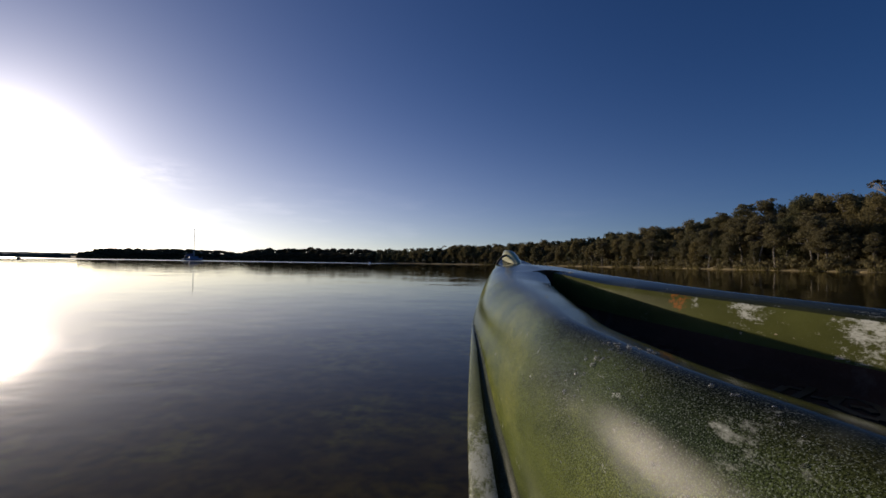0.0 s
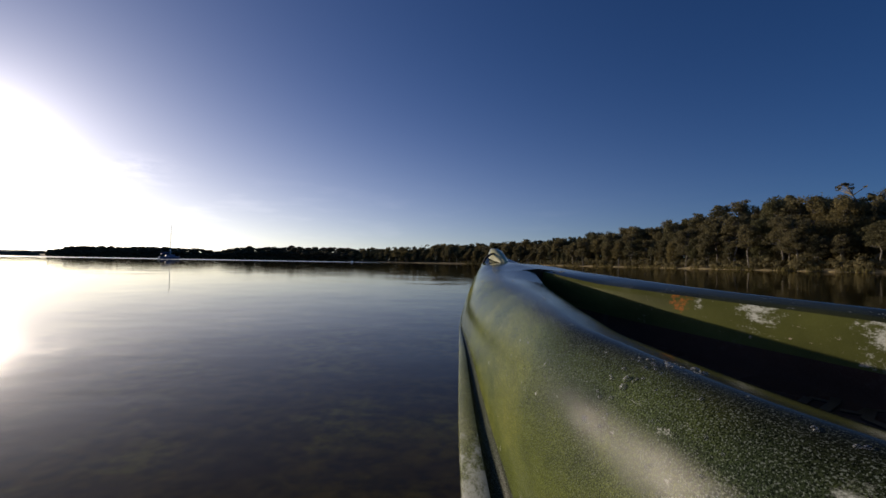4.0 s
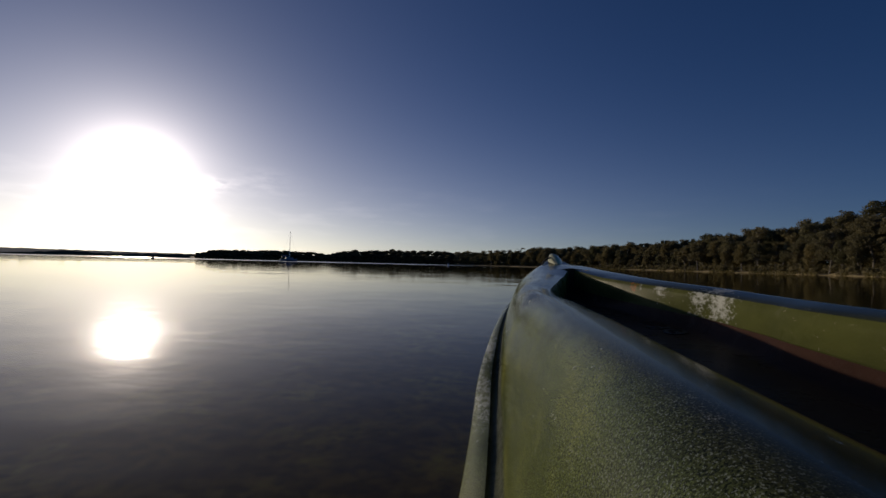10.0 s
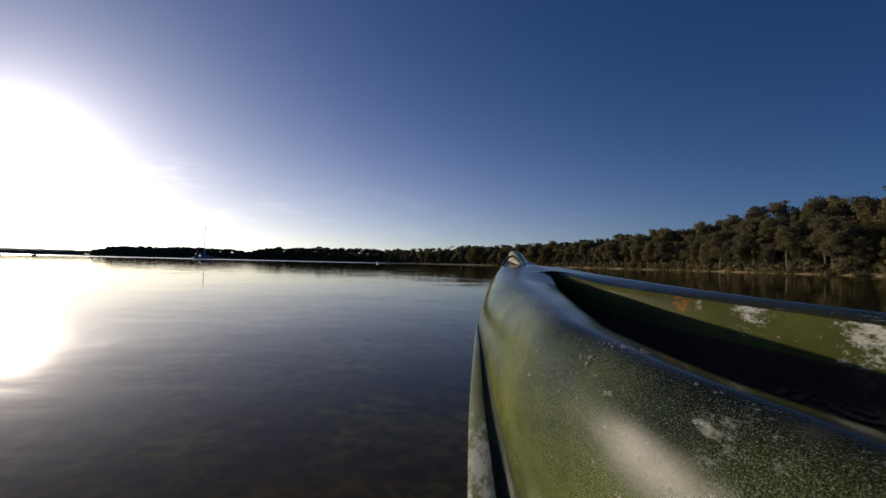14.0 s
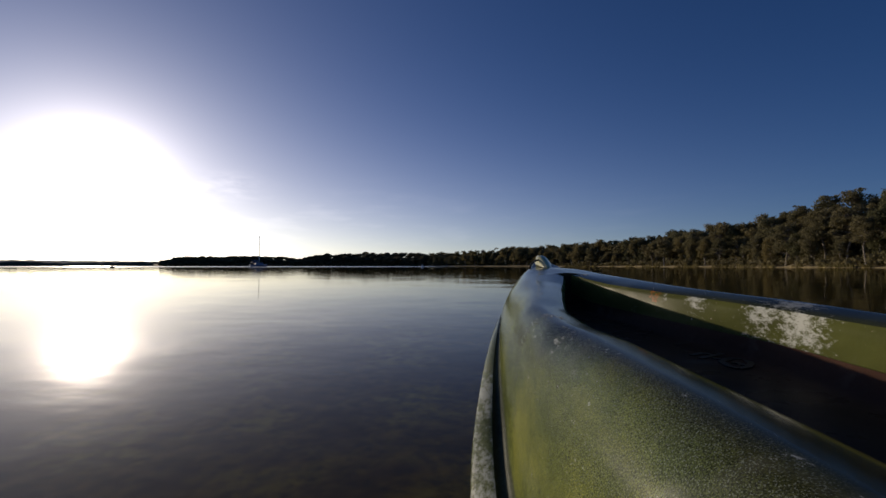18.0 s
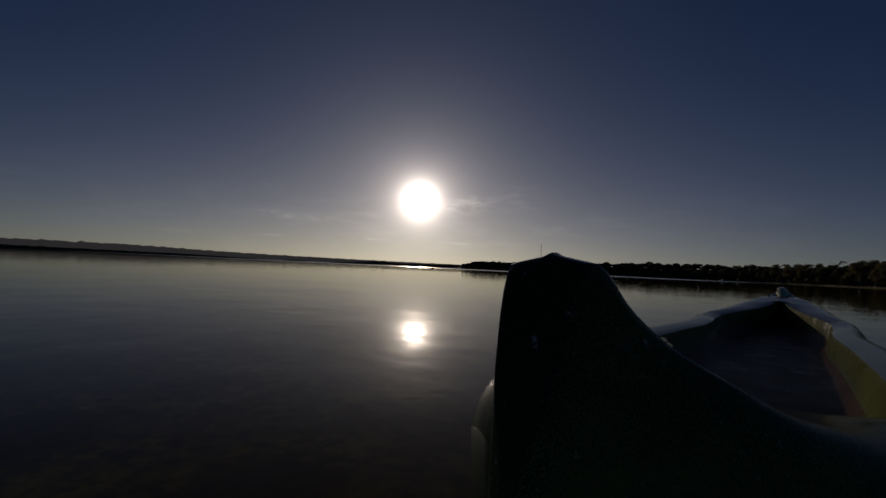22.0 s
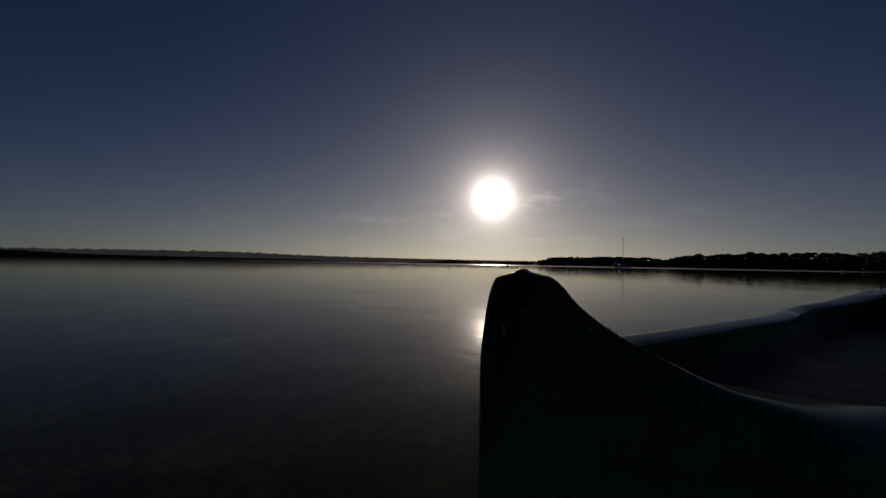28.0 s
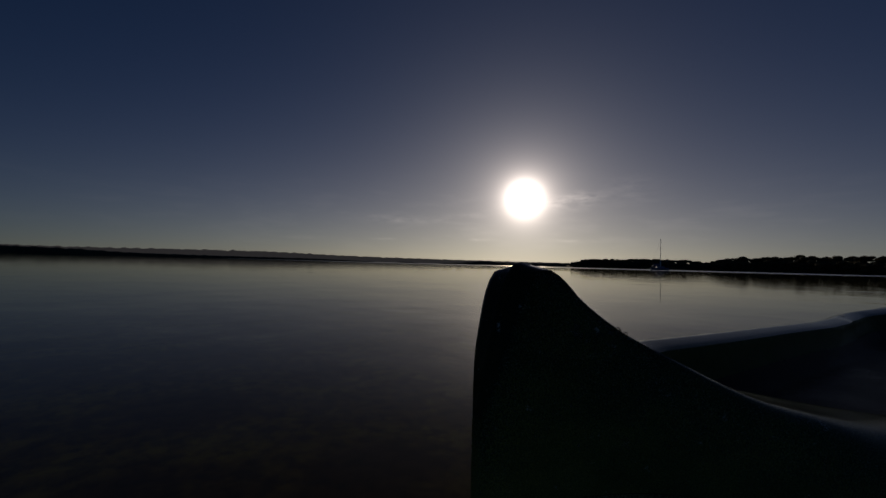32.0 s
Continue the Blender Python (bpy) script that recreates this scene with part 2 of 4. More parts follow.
def water_material():
    m = bpy.data.materials.new("lake_water")
    m.use_nodes = True
    nt = m.node_tree
    nt.nodes.clear()
    o = nt.nodes.new("ShaderNodeOutputMaterial")
    gloss = nt.nodes.new("ShaderNodeBsdfGlossy")
    gloss.inputs["Roughness"].default_value = 0.012
    gloss.inputs["Color"].default_value = (0.77, 0.75, 0.7, 1)
    clear = nt.nodes.new("ShaderNodeBsdfTransparent")
    clear.inputs["Color"].default_value = (0.86, 0.76, 0.5, 1)
    fres = nt.nodes.new("ShaderNodeLayerWeight")
    fres.inputs["Blend"].default_value = 0.5
    lift = nt.nodes.new("ShaderNodeMath")
    lift.operation = "POWER"
    nt.links.new(fres.outputs["Facing"], lift.inputs[0])
    lift.inputs[1].default_value = 5.0
    share = nt.nodes.new("ShaderNodeMath")
    share.operation = "MULTIPLY_ADD"
    nt.links.new(lift.outputs[0], share.inputs[0])
    share.inputs[1].default_value, share.inputs[2].default_value = 0.985, 0.012
    swell = noise_node(nt, 0.55, 3.0, 0.5, stretch=(1.0, 1.0, 1.0))
    rip = noise_node(nt, 5.0, 3.0, 0.5, stretch=(0.6, 1.3, 1.0))
    n1 = bump_node(nt, swell.outputs["Fac"], 1.0, 0.011)
    n2 = bump_node(nt, rip.outputs["Fac"], 1.0, 0.0012, n1)
    for node in (gloss, fres):
        nt.links.new(n2, node.inputs["Normal"])
    # ruffled water towards the far shore on the open side of the bay
    tc = nt.nodes.new("ShaderNodeTexCoord")
    axes = nt.nodes.new("ShaderNodeSeparateXYZ")
    nt.links.new(tc.outputs["Object"], axes.inputs[0])
    far = nt.nodes.new("ShaderNodeMapRange")
    far.inputs["From Min"].default_value, far.inputs["From Max"].default_value = 110.0, 150.0
    nt.links.new(axes.outputs[1], far.inputs["Value"])
    open_side = nt.nodes.new("ShaderNodeMapRange")
    open_side.inputs["From Min"].default_value, open_side.inputs["From Max"].default_value = -10.0, -60.0
    open_side.inputs["To Max"].default_value = 0.3
    nt.links.new(axes.outputs[0], open_side.inputs["Value"])
    ruffle = nt.nodes.new("ShaderNodeMath")
    ruffle.operation = "MULTIPLY_ADD"
    nt.links.new(far.outputs[0], ruffle.inputs[0])
    nt.links.new(open_side.outputs[0], ruffle.inputs[1])
    ruffle.inputs[2].default_value = 0.012
    nt.links.new(ruffle.outputs[0], gloss.inputs["Roughness"])
    mix = nt.nodes.new("ShaderNodeMixShader")
    nt.links.new(share.outputs[0], mix.inputs[0])
    nt.links.new(clear.outputs[0], mix.inputs[1])
    nt.links.new(gloss.outputs[0], mix.inputs[2])
    nt.links.new(mix.outputs[0], o.inputs["Surface"])
    return m


def bed_material():
    m, nt, p = material("lake_bed")
    big = noise_node(nt, 1.6, 6.0, 0.6)
    fine = noise_node(nt, 11.0, 5.0, 0.6)
    r1 = ramp_node(nt, big.outputs["Fac"], [(0.38, (0.034, 0.024, 0.014)), (0.5, (0.085, 0.072, 0.024)), (0.62, (0.17, 0.175, 0.045))])
    r2 = ramp_node(nt, fine.outputs["Fac"], [(0.36, (0.2, 0.22, 0.2)), (0.62, (1.3, 1.25, 1.1))])
    nt.links.new(mix_node(nt, 1.0, r1.outputs[0], r2.outputs[0], "MULTIPLY"), p.inputs["Base Color"])
    p.inputs["Roughness"].default_value = 1.0
    return m


WATER = water_material()
BED = bed_material()


def plastic_material(name, light, mid, dark, speckle=1.0, scuffs=(), gloss=1.0, banded=False):
    """Rotomoulded polyethylene with swirled pigments, scuffs and a fine grain."""
    m, nt, p = material(name)
    swirl = noise_node(nt, 4.0, 5.0, 0.62, stretch=(1.7, 0.8, 1.7))
    grain = noise_node(nt, 1150.0, 3.0, 0.7)
    patch = noise_node(nt, 9.0, 6.0, 0.65)
    base = ramp_node(nt, swirl.outputs["Fac"], [(0.32, dark), (0.5, mid), (0.68, light)])
    spots = ramp_node(nt, grain.outputs["Fac"], [(0.4, (0.16, 0.18, 0.18)), (0.5, (0.75, 0.75, 0.75)), (0.56, (1.15, 1.15, 1.1)), (0.64, (1.9, 1.9, 1.75))])
    place = nt.nodes.new("ShaderNodeTexCoord")
    axes = nt.nodes.new("ShaderNodeSeparateXYZ")
    nt.links.new(place.outputs["Object"], axes.inputs[0])
    reach = nt.nodes.new("ShaderNodeMapRange")
    reach.inputs["From Min"].default_value, reach.inputs["From Max"].default_value = 1.25, 0.6
    reach.inputs["To Min"].default_value, reach.inputs["To Max"].default_value = 0.15 * speckle, 0.95 * speckle
    nt.links.new(axes.outputs[1], reach.inputs["Value"])
    fleck = noise_node(nt, 1400.0, 2.0, 0.6, stretch=(1.0, 0.75, 1.0))
    pale = ramp_node(nt, fleck.outputs["Fac"], [(0.57, (0, 0, 0)), (0.64, (0.5, 0.5, 0.5))])
    amount, pigment = reach.outputs[0], base.outputs[0]
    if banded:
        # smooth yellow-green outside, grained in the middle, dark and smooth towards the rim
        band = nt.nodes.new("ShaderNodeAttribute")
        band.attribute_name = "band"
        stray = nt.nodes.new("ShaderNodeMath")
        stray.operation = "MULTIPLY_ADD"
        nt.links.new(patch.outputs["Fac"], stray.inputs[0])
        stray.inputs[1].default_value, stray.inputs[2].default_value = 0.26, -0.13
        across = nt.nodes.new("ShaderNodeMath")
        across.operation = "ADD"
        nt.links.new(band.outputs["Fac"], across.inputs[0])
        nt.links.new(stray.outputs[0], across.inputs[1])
        # rim end darkens as swirl pigment, with shade painted into the same colour
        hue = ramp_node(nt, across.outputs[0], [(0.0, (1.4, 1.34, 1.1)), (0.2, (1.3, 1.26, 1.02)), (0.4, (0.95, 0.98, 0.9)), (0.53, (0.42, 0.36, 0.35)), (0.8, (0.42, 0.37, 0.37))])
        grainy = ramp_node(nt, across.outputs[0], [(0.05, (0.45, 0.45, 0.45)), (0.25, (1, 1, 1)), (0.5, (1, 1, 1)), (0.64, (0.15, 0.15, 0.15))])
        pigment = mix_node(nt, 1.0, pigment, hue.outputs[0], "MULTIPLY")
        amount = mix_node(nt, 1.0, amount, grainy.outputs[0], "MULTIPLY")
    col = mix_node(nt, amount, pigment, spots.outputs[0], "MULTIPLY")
    col = mix_node(nt, mix_node(nt, amount, (0.0, 0.0, 0.0), pale.outputs[0]), col, (0.32, 0.36, 0.3))
    scuff = ramp_node(nt, patch.outputs["Fac"], [(0.6, (0, 0, 0)), (0.75, (1, 1, 1))])
    fac = nt.nodes.new("ShaderNodeMath")
    fac.operation = "MULTIPLY"
    fac.inputs[1].default_value = 0.12
    nt.links.new(scuff.outputs[0], fac.inputs[0])
    col = mix_node(nt, fac.outputs[0], col, (0.42, 0.43, 0.38))
    tc = nt.nodes.new("ShaderNodeTexCoord")
    for (sx, sy, sz), radius, wear, *hue in scuffs:
        ds = nt.nodes.new("ShaderNodeVectorMath")
        ds.operation = "DISTANCE"
        nt.links.new(tc.outputs["Object"], ds.inputs[0])
        ds.inputs[1].default_value = (sx, sy, sz)
        fall = nt.nodes.new("ShaderNodeMapRange")
        fall.inputs["From Min"].default_value, fall.inputs["From Max"].default_value = radius * 1.25, 0.0
        fall.inputs["To Max"].default_value = 0.28
        nt.links.new(ds.outputs["Value"], fall.inputs["Value"])
        worn = noise_node(nt, 110.0, 7.0, 0.8, stretch=(1.0, 0.5, 1.0))
        spread = nt.nodes.new("ShaderNodeMath")
        spread.operation = "ADD"
        nt.links.new(fall.outputs[0], spread.inputs[0])
        nt.links.new(worn.outputs["Fac"], spread.inputs[1])
        edge = ramp_node(nt, spread.outputs[0], [(0.63, (0, 0, 0)), (0.76, (1, 1, 1))])
        mul = nt.nodes.new("ShaderNodeMath")
        mul.operation = "MULTIPLY"
        nt.links.new(edge.outputs[0], mul.inputs[0])
        mul.inputs[1].default_value = wear
        col = mix_node(nt, mul.outputs[0], col, hue[0] if hue else (0.55, 0.56, 0.48))
    nt.links.new(col, p.inputs["Base Color"])
    rr = ramp_node(nt, patch.outputs["Fac"], [(0.3, (min(0.7, 0.085 / gloss),) * 3), (0.7, (min(0.8, 0.15 / gloss),) * 3)])
    p.inputs["Specular IOR Level"].default_value = 0.048 * gloss * gloss
    nt.links.new(rr.outputs[0], p.inputs["Roughness"])
    relief = nt.nodes.new("ShaderNodeBump")
    relief.inputs["Distance"].default_value = 0.00025
    nt.links.new(grain.outputs["Fac"], relief.inputs["Height"])
    half = nt.nodes.new("ShaderNodeMath")
    half.operation = "MULTIPLY"
    half.inputs[1].default_value = 0.5
    nt.links.new(amount, half.inputs[0])
    nt.links.new(half.outputs[0], relief.inputs["Strength"])
    nt.links.new(relief.outputs[0], p.inputs["Normal"])
    return m


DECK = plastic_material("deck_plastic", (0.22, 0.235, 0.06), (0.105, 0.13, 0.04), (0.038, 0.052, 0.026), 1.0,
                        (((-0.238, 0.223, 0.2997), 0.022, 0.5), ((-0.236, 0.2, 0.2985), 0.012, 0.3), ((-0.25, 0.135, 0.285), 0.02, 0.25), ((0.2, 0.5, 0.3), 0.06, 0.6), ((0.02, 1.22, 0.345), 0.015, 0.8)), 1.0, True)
HULL = plastic_material("hull_plastic", (0.28, 0.28, 0.13), (0.18, 0.2, 0.08), (0.09, 0.105, 0.05), 1.0,
                        (((-0.3, 0.25, 0.18), 0.16, 0.85), ((-0.3, 0.47, 0.19), 0.12, 0.7)))
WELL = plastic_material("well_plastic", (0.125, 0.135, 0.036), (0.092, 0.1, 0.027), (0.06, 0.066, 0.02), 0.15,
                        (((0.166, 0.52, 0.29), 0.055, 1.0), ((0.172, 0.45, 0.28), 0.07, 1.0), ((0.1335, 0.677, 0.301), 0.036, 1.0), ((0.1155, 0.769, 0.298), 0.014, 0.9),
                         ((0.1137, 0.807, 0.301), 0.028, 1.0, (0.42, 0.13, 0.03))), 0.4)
# floor and lower wall: brown base darkened to carry the footwell's shade
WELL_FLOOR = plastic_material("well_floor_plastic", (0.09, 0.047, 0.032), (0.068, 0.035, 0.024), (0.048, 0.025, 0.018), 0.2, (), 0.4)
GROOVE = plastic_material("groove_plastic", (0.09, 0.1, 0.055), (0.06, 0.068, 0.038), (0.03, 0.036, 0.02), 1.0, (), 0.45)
CREAM = plastic_material("bow_plastic", (0.7, 0.66, 0.45), (0.58, 0.56, 0.34), (0.42, 0.42, 0.22), 0.3)
LOGO = simple("logo_ink", (0.008, 0.007, 0.007), (0.014, 0.012, 0.011), 40.0, 0.5)

# ---------------------------------------------------------------- builders


def mesh_object(name, verts, faces, mat, parent=None, smooth=False, label=""):
    me = bpy.data.meshes.new(name)
    me.from_pydata([tuple(v) for v in verts], [], [tuple(f) for f in faces])
    me.materials.append(mat)
    if smooth:
        me.polygons.foreach_set("use_smooth", [True] * len(me.polygons))
    me.update()
    ob = new(name, me)
    if parent:
        ob.parent = parent
    if label:
        ob["label"] = label
    return ob


def part(name, bm, mat, parent, label="", smooth=True):
    me = bpy.data.meshes.new(name)
    bm.to_mesh(me)
    bm.free()
    me.materials.append(mat)
    if smooth:
        me.polygons.foreach_set("use_smooth", [True] * len(me.polygons))
    ob = new(name, me)
    ob.parent = parent
    if label:
        ob["label"] = label
    return ob


def table(points):
    """A smooth curve through (key, value) points."""
    xs = [p[0] for p in points]
    ys = [p[1] for p in points]
    n = len(xs)
    slopes = []
    for i in range(n):
        if i == 0 or i == n - 1:
            slopes.append(0.0 if n < 2 else (ys[min(i + 1, n - 1)] - ys[max(i - 1, 0)]) / (xs[min(i + 1, n - 1)] - xs[max(i - 1, 0)]))
        else:
            a = (ys[i] - ys[i - 1]) / (xs[i] - xs[i - 1])
            b = (ys[i + 1] - ys[i]) / (xs[i + 1] - xs[i])
            slopes.append(0.0 if a * b <= 0 else 2 * a * b / (a + b))

    def at(x):
        if x <= xs[0]:
            return ys[0]
        if x >= xs[-1]:
            return ys[-1]
        i = max(j for j in range(n - 1) if xs[j] <= x)
        h = xs[i + 1] - xs[i]
        u = (x - xs[i]) / h
        return ((1 + 2 * u) * (1 - u) ** 2 * ys[i] + u * (1 - u) ** 2 * h * slopes[i]
                + u * u * (3 - 2 * u) * ys[i + 1] + u * u * (u - 1) * h * slopes[i + 1])
    return at


# ---------------------------------------------------------------- water, bed, shores


def disc(name, radius, z, mat, rings=14, spokes=96):
    verts, faces = [(0, 0, z)], []
    for r in range(1, rings + 1):
        d = radius * (r / rings) ** 3
        for s in range(spokes):
            a = 2 * math.pi * s / spokes
            verts.append((d * math.cos(a), d * math.sin(a), z))
    for s in range(spokes):
        faces.append((0, 1 + s, 1 + (s + 1) % spokes))
    for r in range(rings - 1):
        a, b = 1 + r * spokes, 1 + (r + 1) * spokes
        for s in range(spokes):
            faces.append((a + s, b + s, b + (s + 1) % spokes, a + (s + 1) % spokes))
    return mesh_object(name, verts, faces, mat)


tagged(disc("water", 4800, 0.0, WATER), "calm clear lake water with faint ripples", "water", kind="structure")
tagged(disc("ground", 4800, -0.42, BED), "weedy olive-brown lake bed under shallow water", "lake bed", kind="structure")

SHORE = table([(-41, 640), (-33, 600), (-25.6, 560), (-12, 430), (0, 320), (8, 270), (15, 225), (20, 190), (26, 160), (32, 132),
               (38, 114), (47, 99), (60, 90), (80, 86), (110, 95), (140, 130)])
TOPS = table([(-40.5, 0.55), (-38, 1.1), (-30, 1.25), (-26.8, 1.15), (-25.6, 0.9), (-24, 1.35), (-18, 1.7), (-10, 1.8), (-4, 2.0),
              (0, 2.1), (2, 2.6), (6, 2.7), (10, 3.0), (15.5, 3.4), (20, 4.0), (26.6, 4.9), (32, 6.1), (38, 7.3), (42, 8.0), (45, 7.9),
              (50, 7.8), (60, 8.0), (140, 7.5)])


def land(name, az0, az1, step, depth, label):
    """A strip of land behind the shoreline, with a low worn bank at the water's edge."""
    prof = [(-1.5, -0.35), (-0.3, -0.05), (0.0, 0.08), (0.25, 0.2), (1.2, 0.32), (5.0, 0.7), (15.0, 1.4), (40.0, 3.0), (depth, 4.0)]
    verts, faces = [], []
    n = int((az1 - az0) / step) + 1
    for i in range(n):
        az = az0 + (az1 - az0) * i / (n - 1)
        wob = 1.4 * noise.noise(Vector((az * 0.9, 3.1, 0))) + 0.6 * noise.noise(Vector((az * 4.0, 7.7, 0)))
        hb = 0.8 + 0.5 * noise.noise(Vector((az * 2.2, 1.3, 5.0)))
        for o, z in prof:
            p = polar(az, SHORE(az) + o + wob * (1 if o < 6 else 0.2), z * (hb if z > 0 else 1))
            verts.append(p)
    k = len(prof)
    for i in range(n - 1):
        for j in range(k - 1):
            a = i * k + j
            faces.append((a, a + k, a + k + 1, a + 1))
    return tagged(mesh_object(name, verts, faces, SAND, smooth=True), label, "shore", kind="structure")


land("shore_near", 6, 140, 0.3, 160, "low sandy bank with dry grass at the water's edge")
land("shore_far", -41, 6.2, 0.2, 160, "far low wooded shore with a pale waterline")


def leaf_cloud(rng, blobs, per, size):
    """Many small leaf sprays on ellipsoids (centre, radii), facing roughly outwards."""
    centres = np.array([b[0] for b in blobs])
    radii = np.array([b[1] for b in blobs])
    counts = np.maximum(6, (per * (radii[:, 0] * radii[:, 1] + radii[:, 0] * radii[:, 2]) / 2).astype(int))
    which = np.repeat(np.arange(len(blobs)), counts)
    k = len(which)
    d = rng.normal(size=(k, 3))
    d /= np.linalg.norm(d, axis=1)[:, None]
    q = centres[which] + d * radii[which] * (0.3 + 0.62 * rng.random((k, 1)) ** 0.6 + 0.16 * np.abs(rng.normal(size=(k, 1))))
    face = d + rng.normal(size=(k, 3)) * 0.6
    u = np.cross(face, rng.normal(size=(k, 3)) * (1.0, 1.0, 0.45))
    u /= np.linalg.norm(u, axis=1)[:, None]
    v = np.cross(face, u)
    v /= np.linalg.norm(v, axis=1)[:, None]
    s = size * (0.6 + 0.8 * rng.random((k, 1)))
    verts = np.stack([q - u * s, q + v * s * 0.42, q + u * s, q - v * s * 0.42], axis=1).reshape(-1, 3)
    return verts.tolist(), np.arange(k * 4).reshape(-1, 4).tolist()


def limb(bm, p0, p1, r0, r1, sides=6):
    """A tapered round limb from p0 to p1."""
    p0, p1 = Vector(p0), Vector(p1)
    q = (p1 - p0).to_track_quat("Z", "Y")
    rings = []
    for p, r in ((p0, r0), (p1, r1)):
        rings.append([bm.verts.new(p + q @ Vector((r * math.cos(2 * math.pi * i / sides), r * math.sin(2 * math.pi * i / sides), 0)))
                      for i in range(sides)])
    for i in range(sides):
        bm.faces.new((rings[0][i], rings[0][(i + 1) % sides], rings[1][(i + 1) % sides], rings[1][i]))
    bm.faces.new(rings[1])
    return bm


def gum_tree(seed, shape, clump=1.0, leaves=None):
    """A gum tree 10 m high: bent trunk with limbs, and a crown of leaf sprays in separate clumps."""
    rng = np.random.default_rng(seed)
    base = new("gum_tree")
    bm = bmesh.new()
    spread, low, count, flat = shape
    bends = [Vector((0, 0, -0.6))]
    for i in range(1, 6):
        bends.append(Vector((rng.normal() * 0.22 * i * 0.5, rng.normal() * 0.22 * i * 0.5, i * 1.75)))
    radii = [0.19, 0.16, 0.13, 0.1, 0.07, 0.03]
    for i in range(5):
        limb(bm, bends[i], bends[i + 1], radii[i], radii[i + 1], 7)
    blobs = []
    for i in range(count):
        h = low + (9.3 - low) * (i + rng.random()) / count
        a = rng.random() * 6.283
        reach = spread * (0.35 + 0.75 * rng.random()) * (1.0 - 0.55 * max(0, (h - 5.5) / 4.5))
        c = Vector((math.cos(a) * reach, math.sin(a) * reach, h))
        j = min(4, int(c.z / 1.75))
        start = bends[j].lerp(bends[j + 1], 0.4)
        start.z = min(start.z, c.z - 0.3)
        limb(bm, start, c, 0.07, 0.02, 5)
        r = (0.28 + 0.56 * rng.random() ** 1.5) * clump
        blobs.append(((c.x, c.y, c.z), (r * (0.9 + 0.5 * rng.random()), r * (0.9 + 0.5 * rng.random()), r * flat)))
    part("trunk", bm, BARK, base, "pale grey gum bark")
    verts, faces = leaf_cloud(rng, blobs, 300, 0.15)
    mesh_object("crown", verts, faces, leaves or LEAF, base)
    return base


KINDS = [gum_tree(11, (2.1, 2.6, 92, 1.0)), gum_tree(12, (2.5, 3.2, 88, 0.85)), gum_tree(13, (1.7, 2.0, 76, 1.25)),
         gum_tree(14, (2.2, 4.4, 66, 0.8)), gum_tree(15, (2.0, 0.9, 96, 1.15)), gum_tree(16, (2.7, 4.0, 78, 0.75)),
         gum_tree(17, (1.7, 6.2, 26, 0.6))]
LABELS = ["tall olive-green gum tree with pale trunk", "broad grey-green gum tree on the bank", "slender gum tree in the shore woods",
          "high-crowned gum tree above bare trunk", "bushy she-oak with foliage near ground", "wide-crowned gum tree in the woods",
          "sparse gum tree rising above the canopy"]
for k, lab in zip(KINDS, LABELS):
    tagged(k, lab, "tree", "trees along the near shore")
rngt = np.random.default_rng(5)
first = set()
for row, (back, low, high) in enumerate(((3.5, 0.32, 0.8), (9.0, 0.5, 0.92), (16.0, 0.7, 0.99), (24.0, 0.84, 1.05))):
    az = -9.8 + row * 0.4
    while az < 84:
        d = SHORE(az) + back + rngt.normal() * 1.3
        ground = 0.8 + 0.055 * back
        want = d * math.tan(radians(TOPS(az))) + EYE - ground
        s = want / 10.0 * (low + (high - low) * rngt.random())
        k = int(rngt.integers(len(KINDS) - (1 if row < 2 else 0)))
        if k == 6:
            s = want / 10.0 * (1.0 + 0.12 * rngt.random())
        m = Matrix.Translation(polar(az, d, ground)) @ pose(0, 0, 0, rngt.normal() * 2.5, rngt.normal() * 2.5, rngt.random() * 360)
        wide = (1.5 if d > 230 else 1.1) * (0.85 + 0.3 * rngt.random())
        if k not in first:
            KINDS[k].matrix_basis = m @ Matrix.Diagonal((s * wide, s * wide, s, 1))
            first.add(k)
        else:
            t = copy_thing(KINDS[k], m)
            t.scale = (s * wide, s * wide, s)
        az += math.degrees((4.0 if row else 4.2) / d) * (0.45 + 1.0 * rngt.random())


tall = gum_tree(21, (2.0, 8.5, 11, 0.42), 0.55, LEAF_FAR)
tall.matrix_basis = Matrix.Translation(polar(46.0, 124, 2.2)) @ pose(0, 0, 0, 0, 0, 40) @ Matrix.Scale(1.8, 4)
tagged(tall, "very tall gum with open umbrella crown", "tree", "trees along the near shore")
for az, d, turn, size in ((37.0, 142, 200, 1.66), (1.3, 342, 90, 1.3), (-0.1, 340, 300, 1.36), (-1.6, 345, 20, 1.2)):
    other = copy_thing(tall, Matrix.Translation(polar(az, d, 2.2)) @ pose(0, 0, 0, 0, 0, turn))
    other.scale = (size * (1.7 if d > 300 else 1.0), size * (1.7 if d > 300 else 1.0), size)


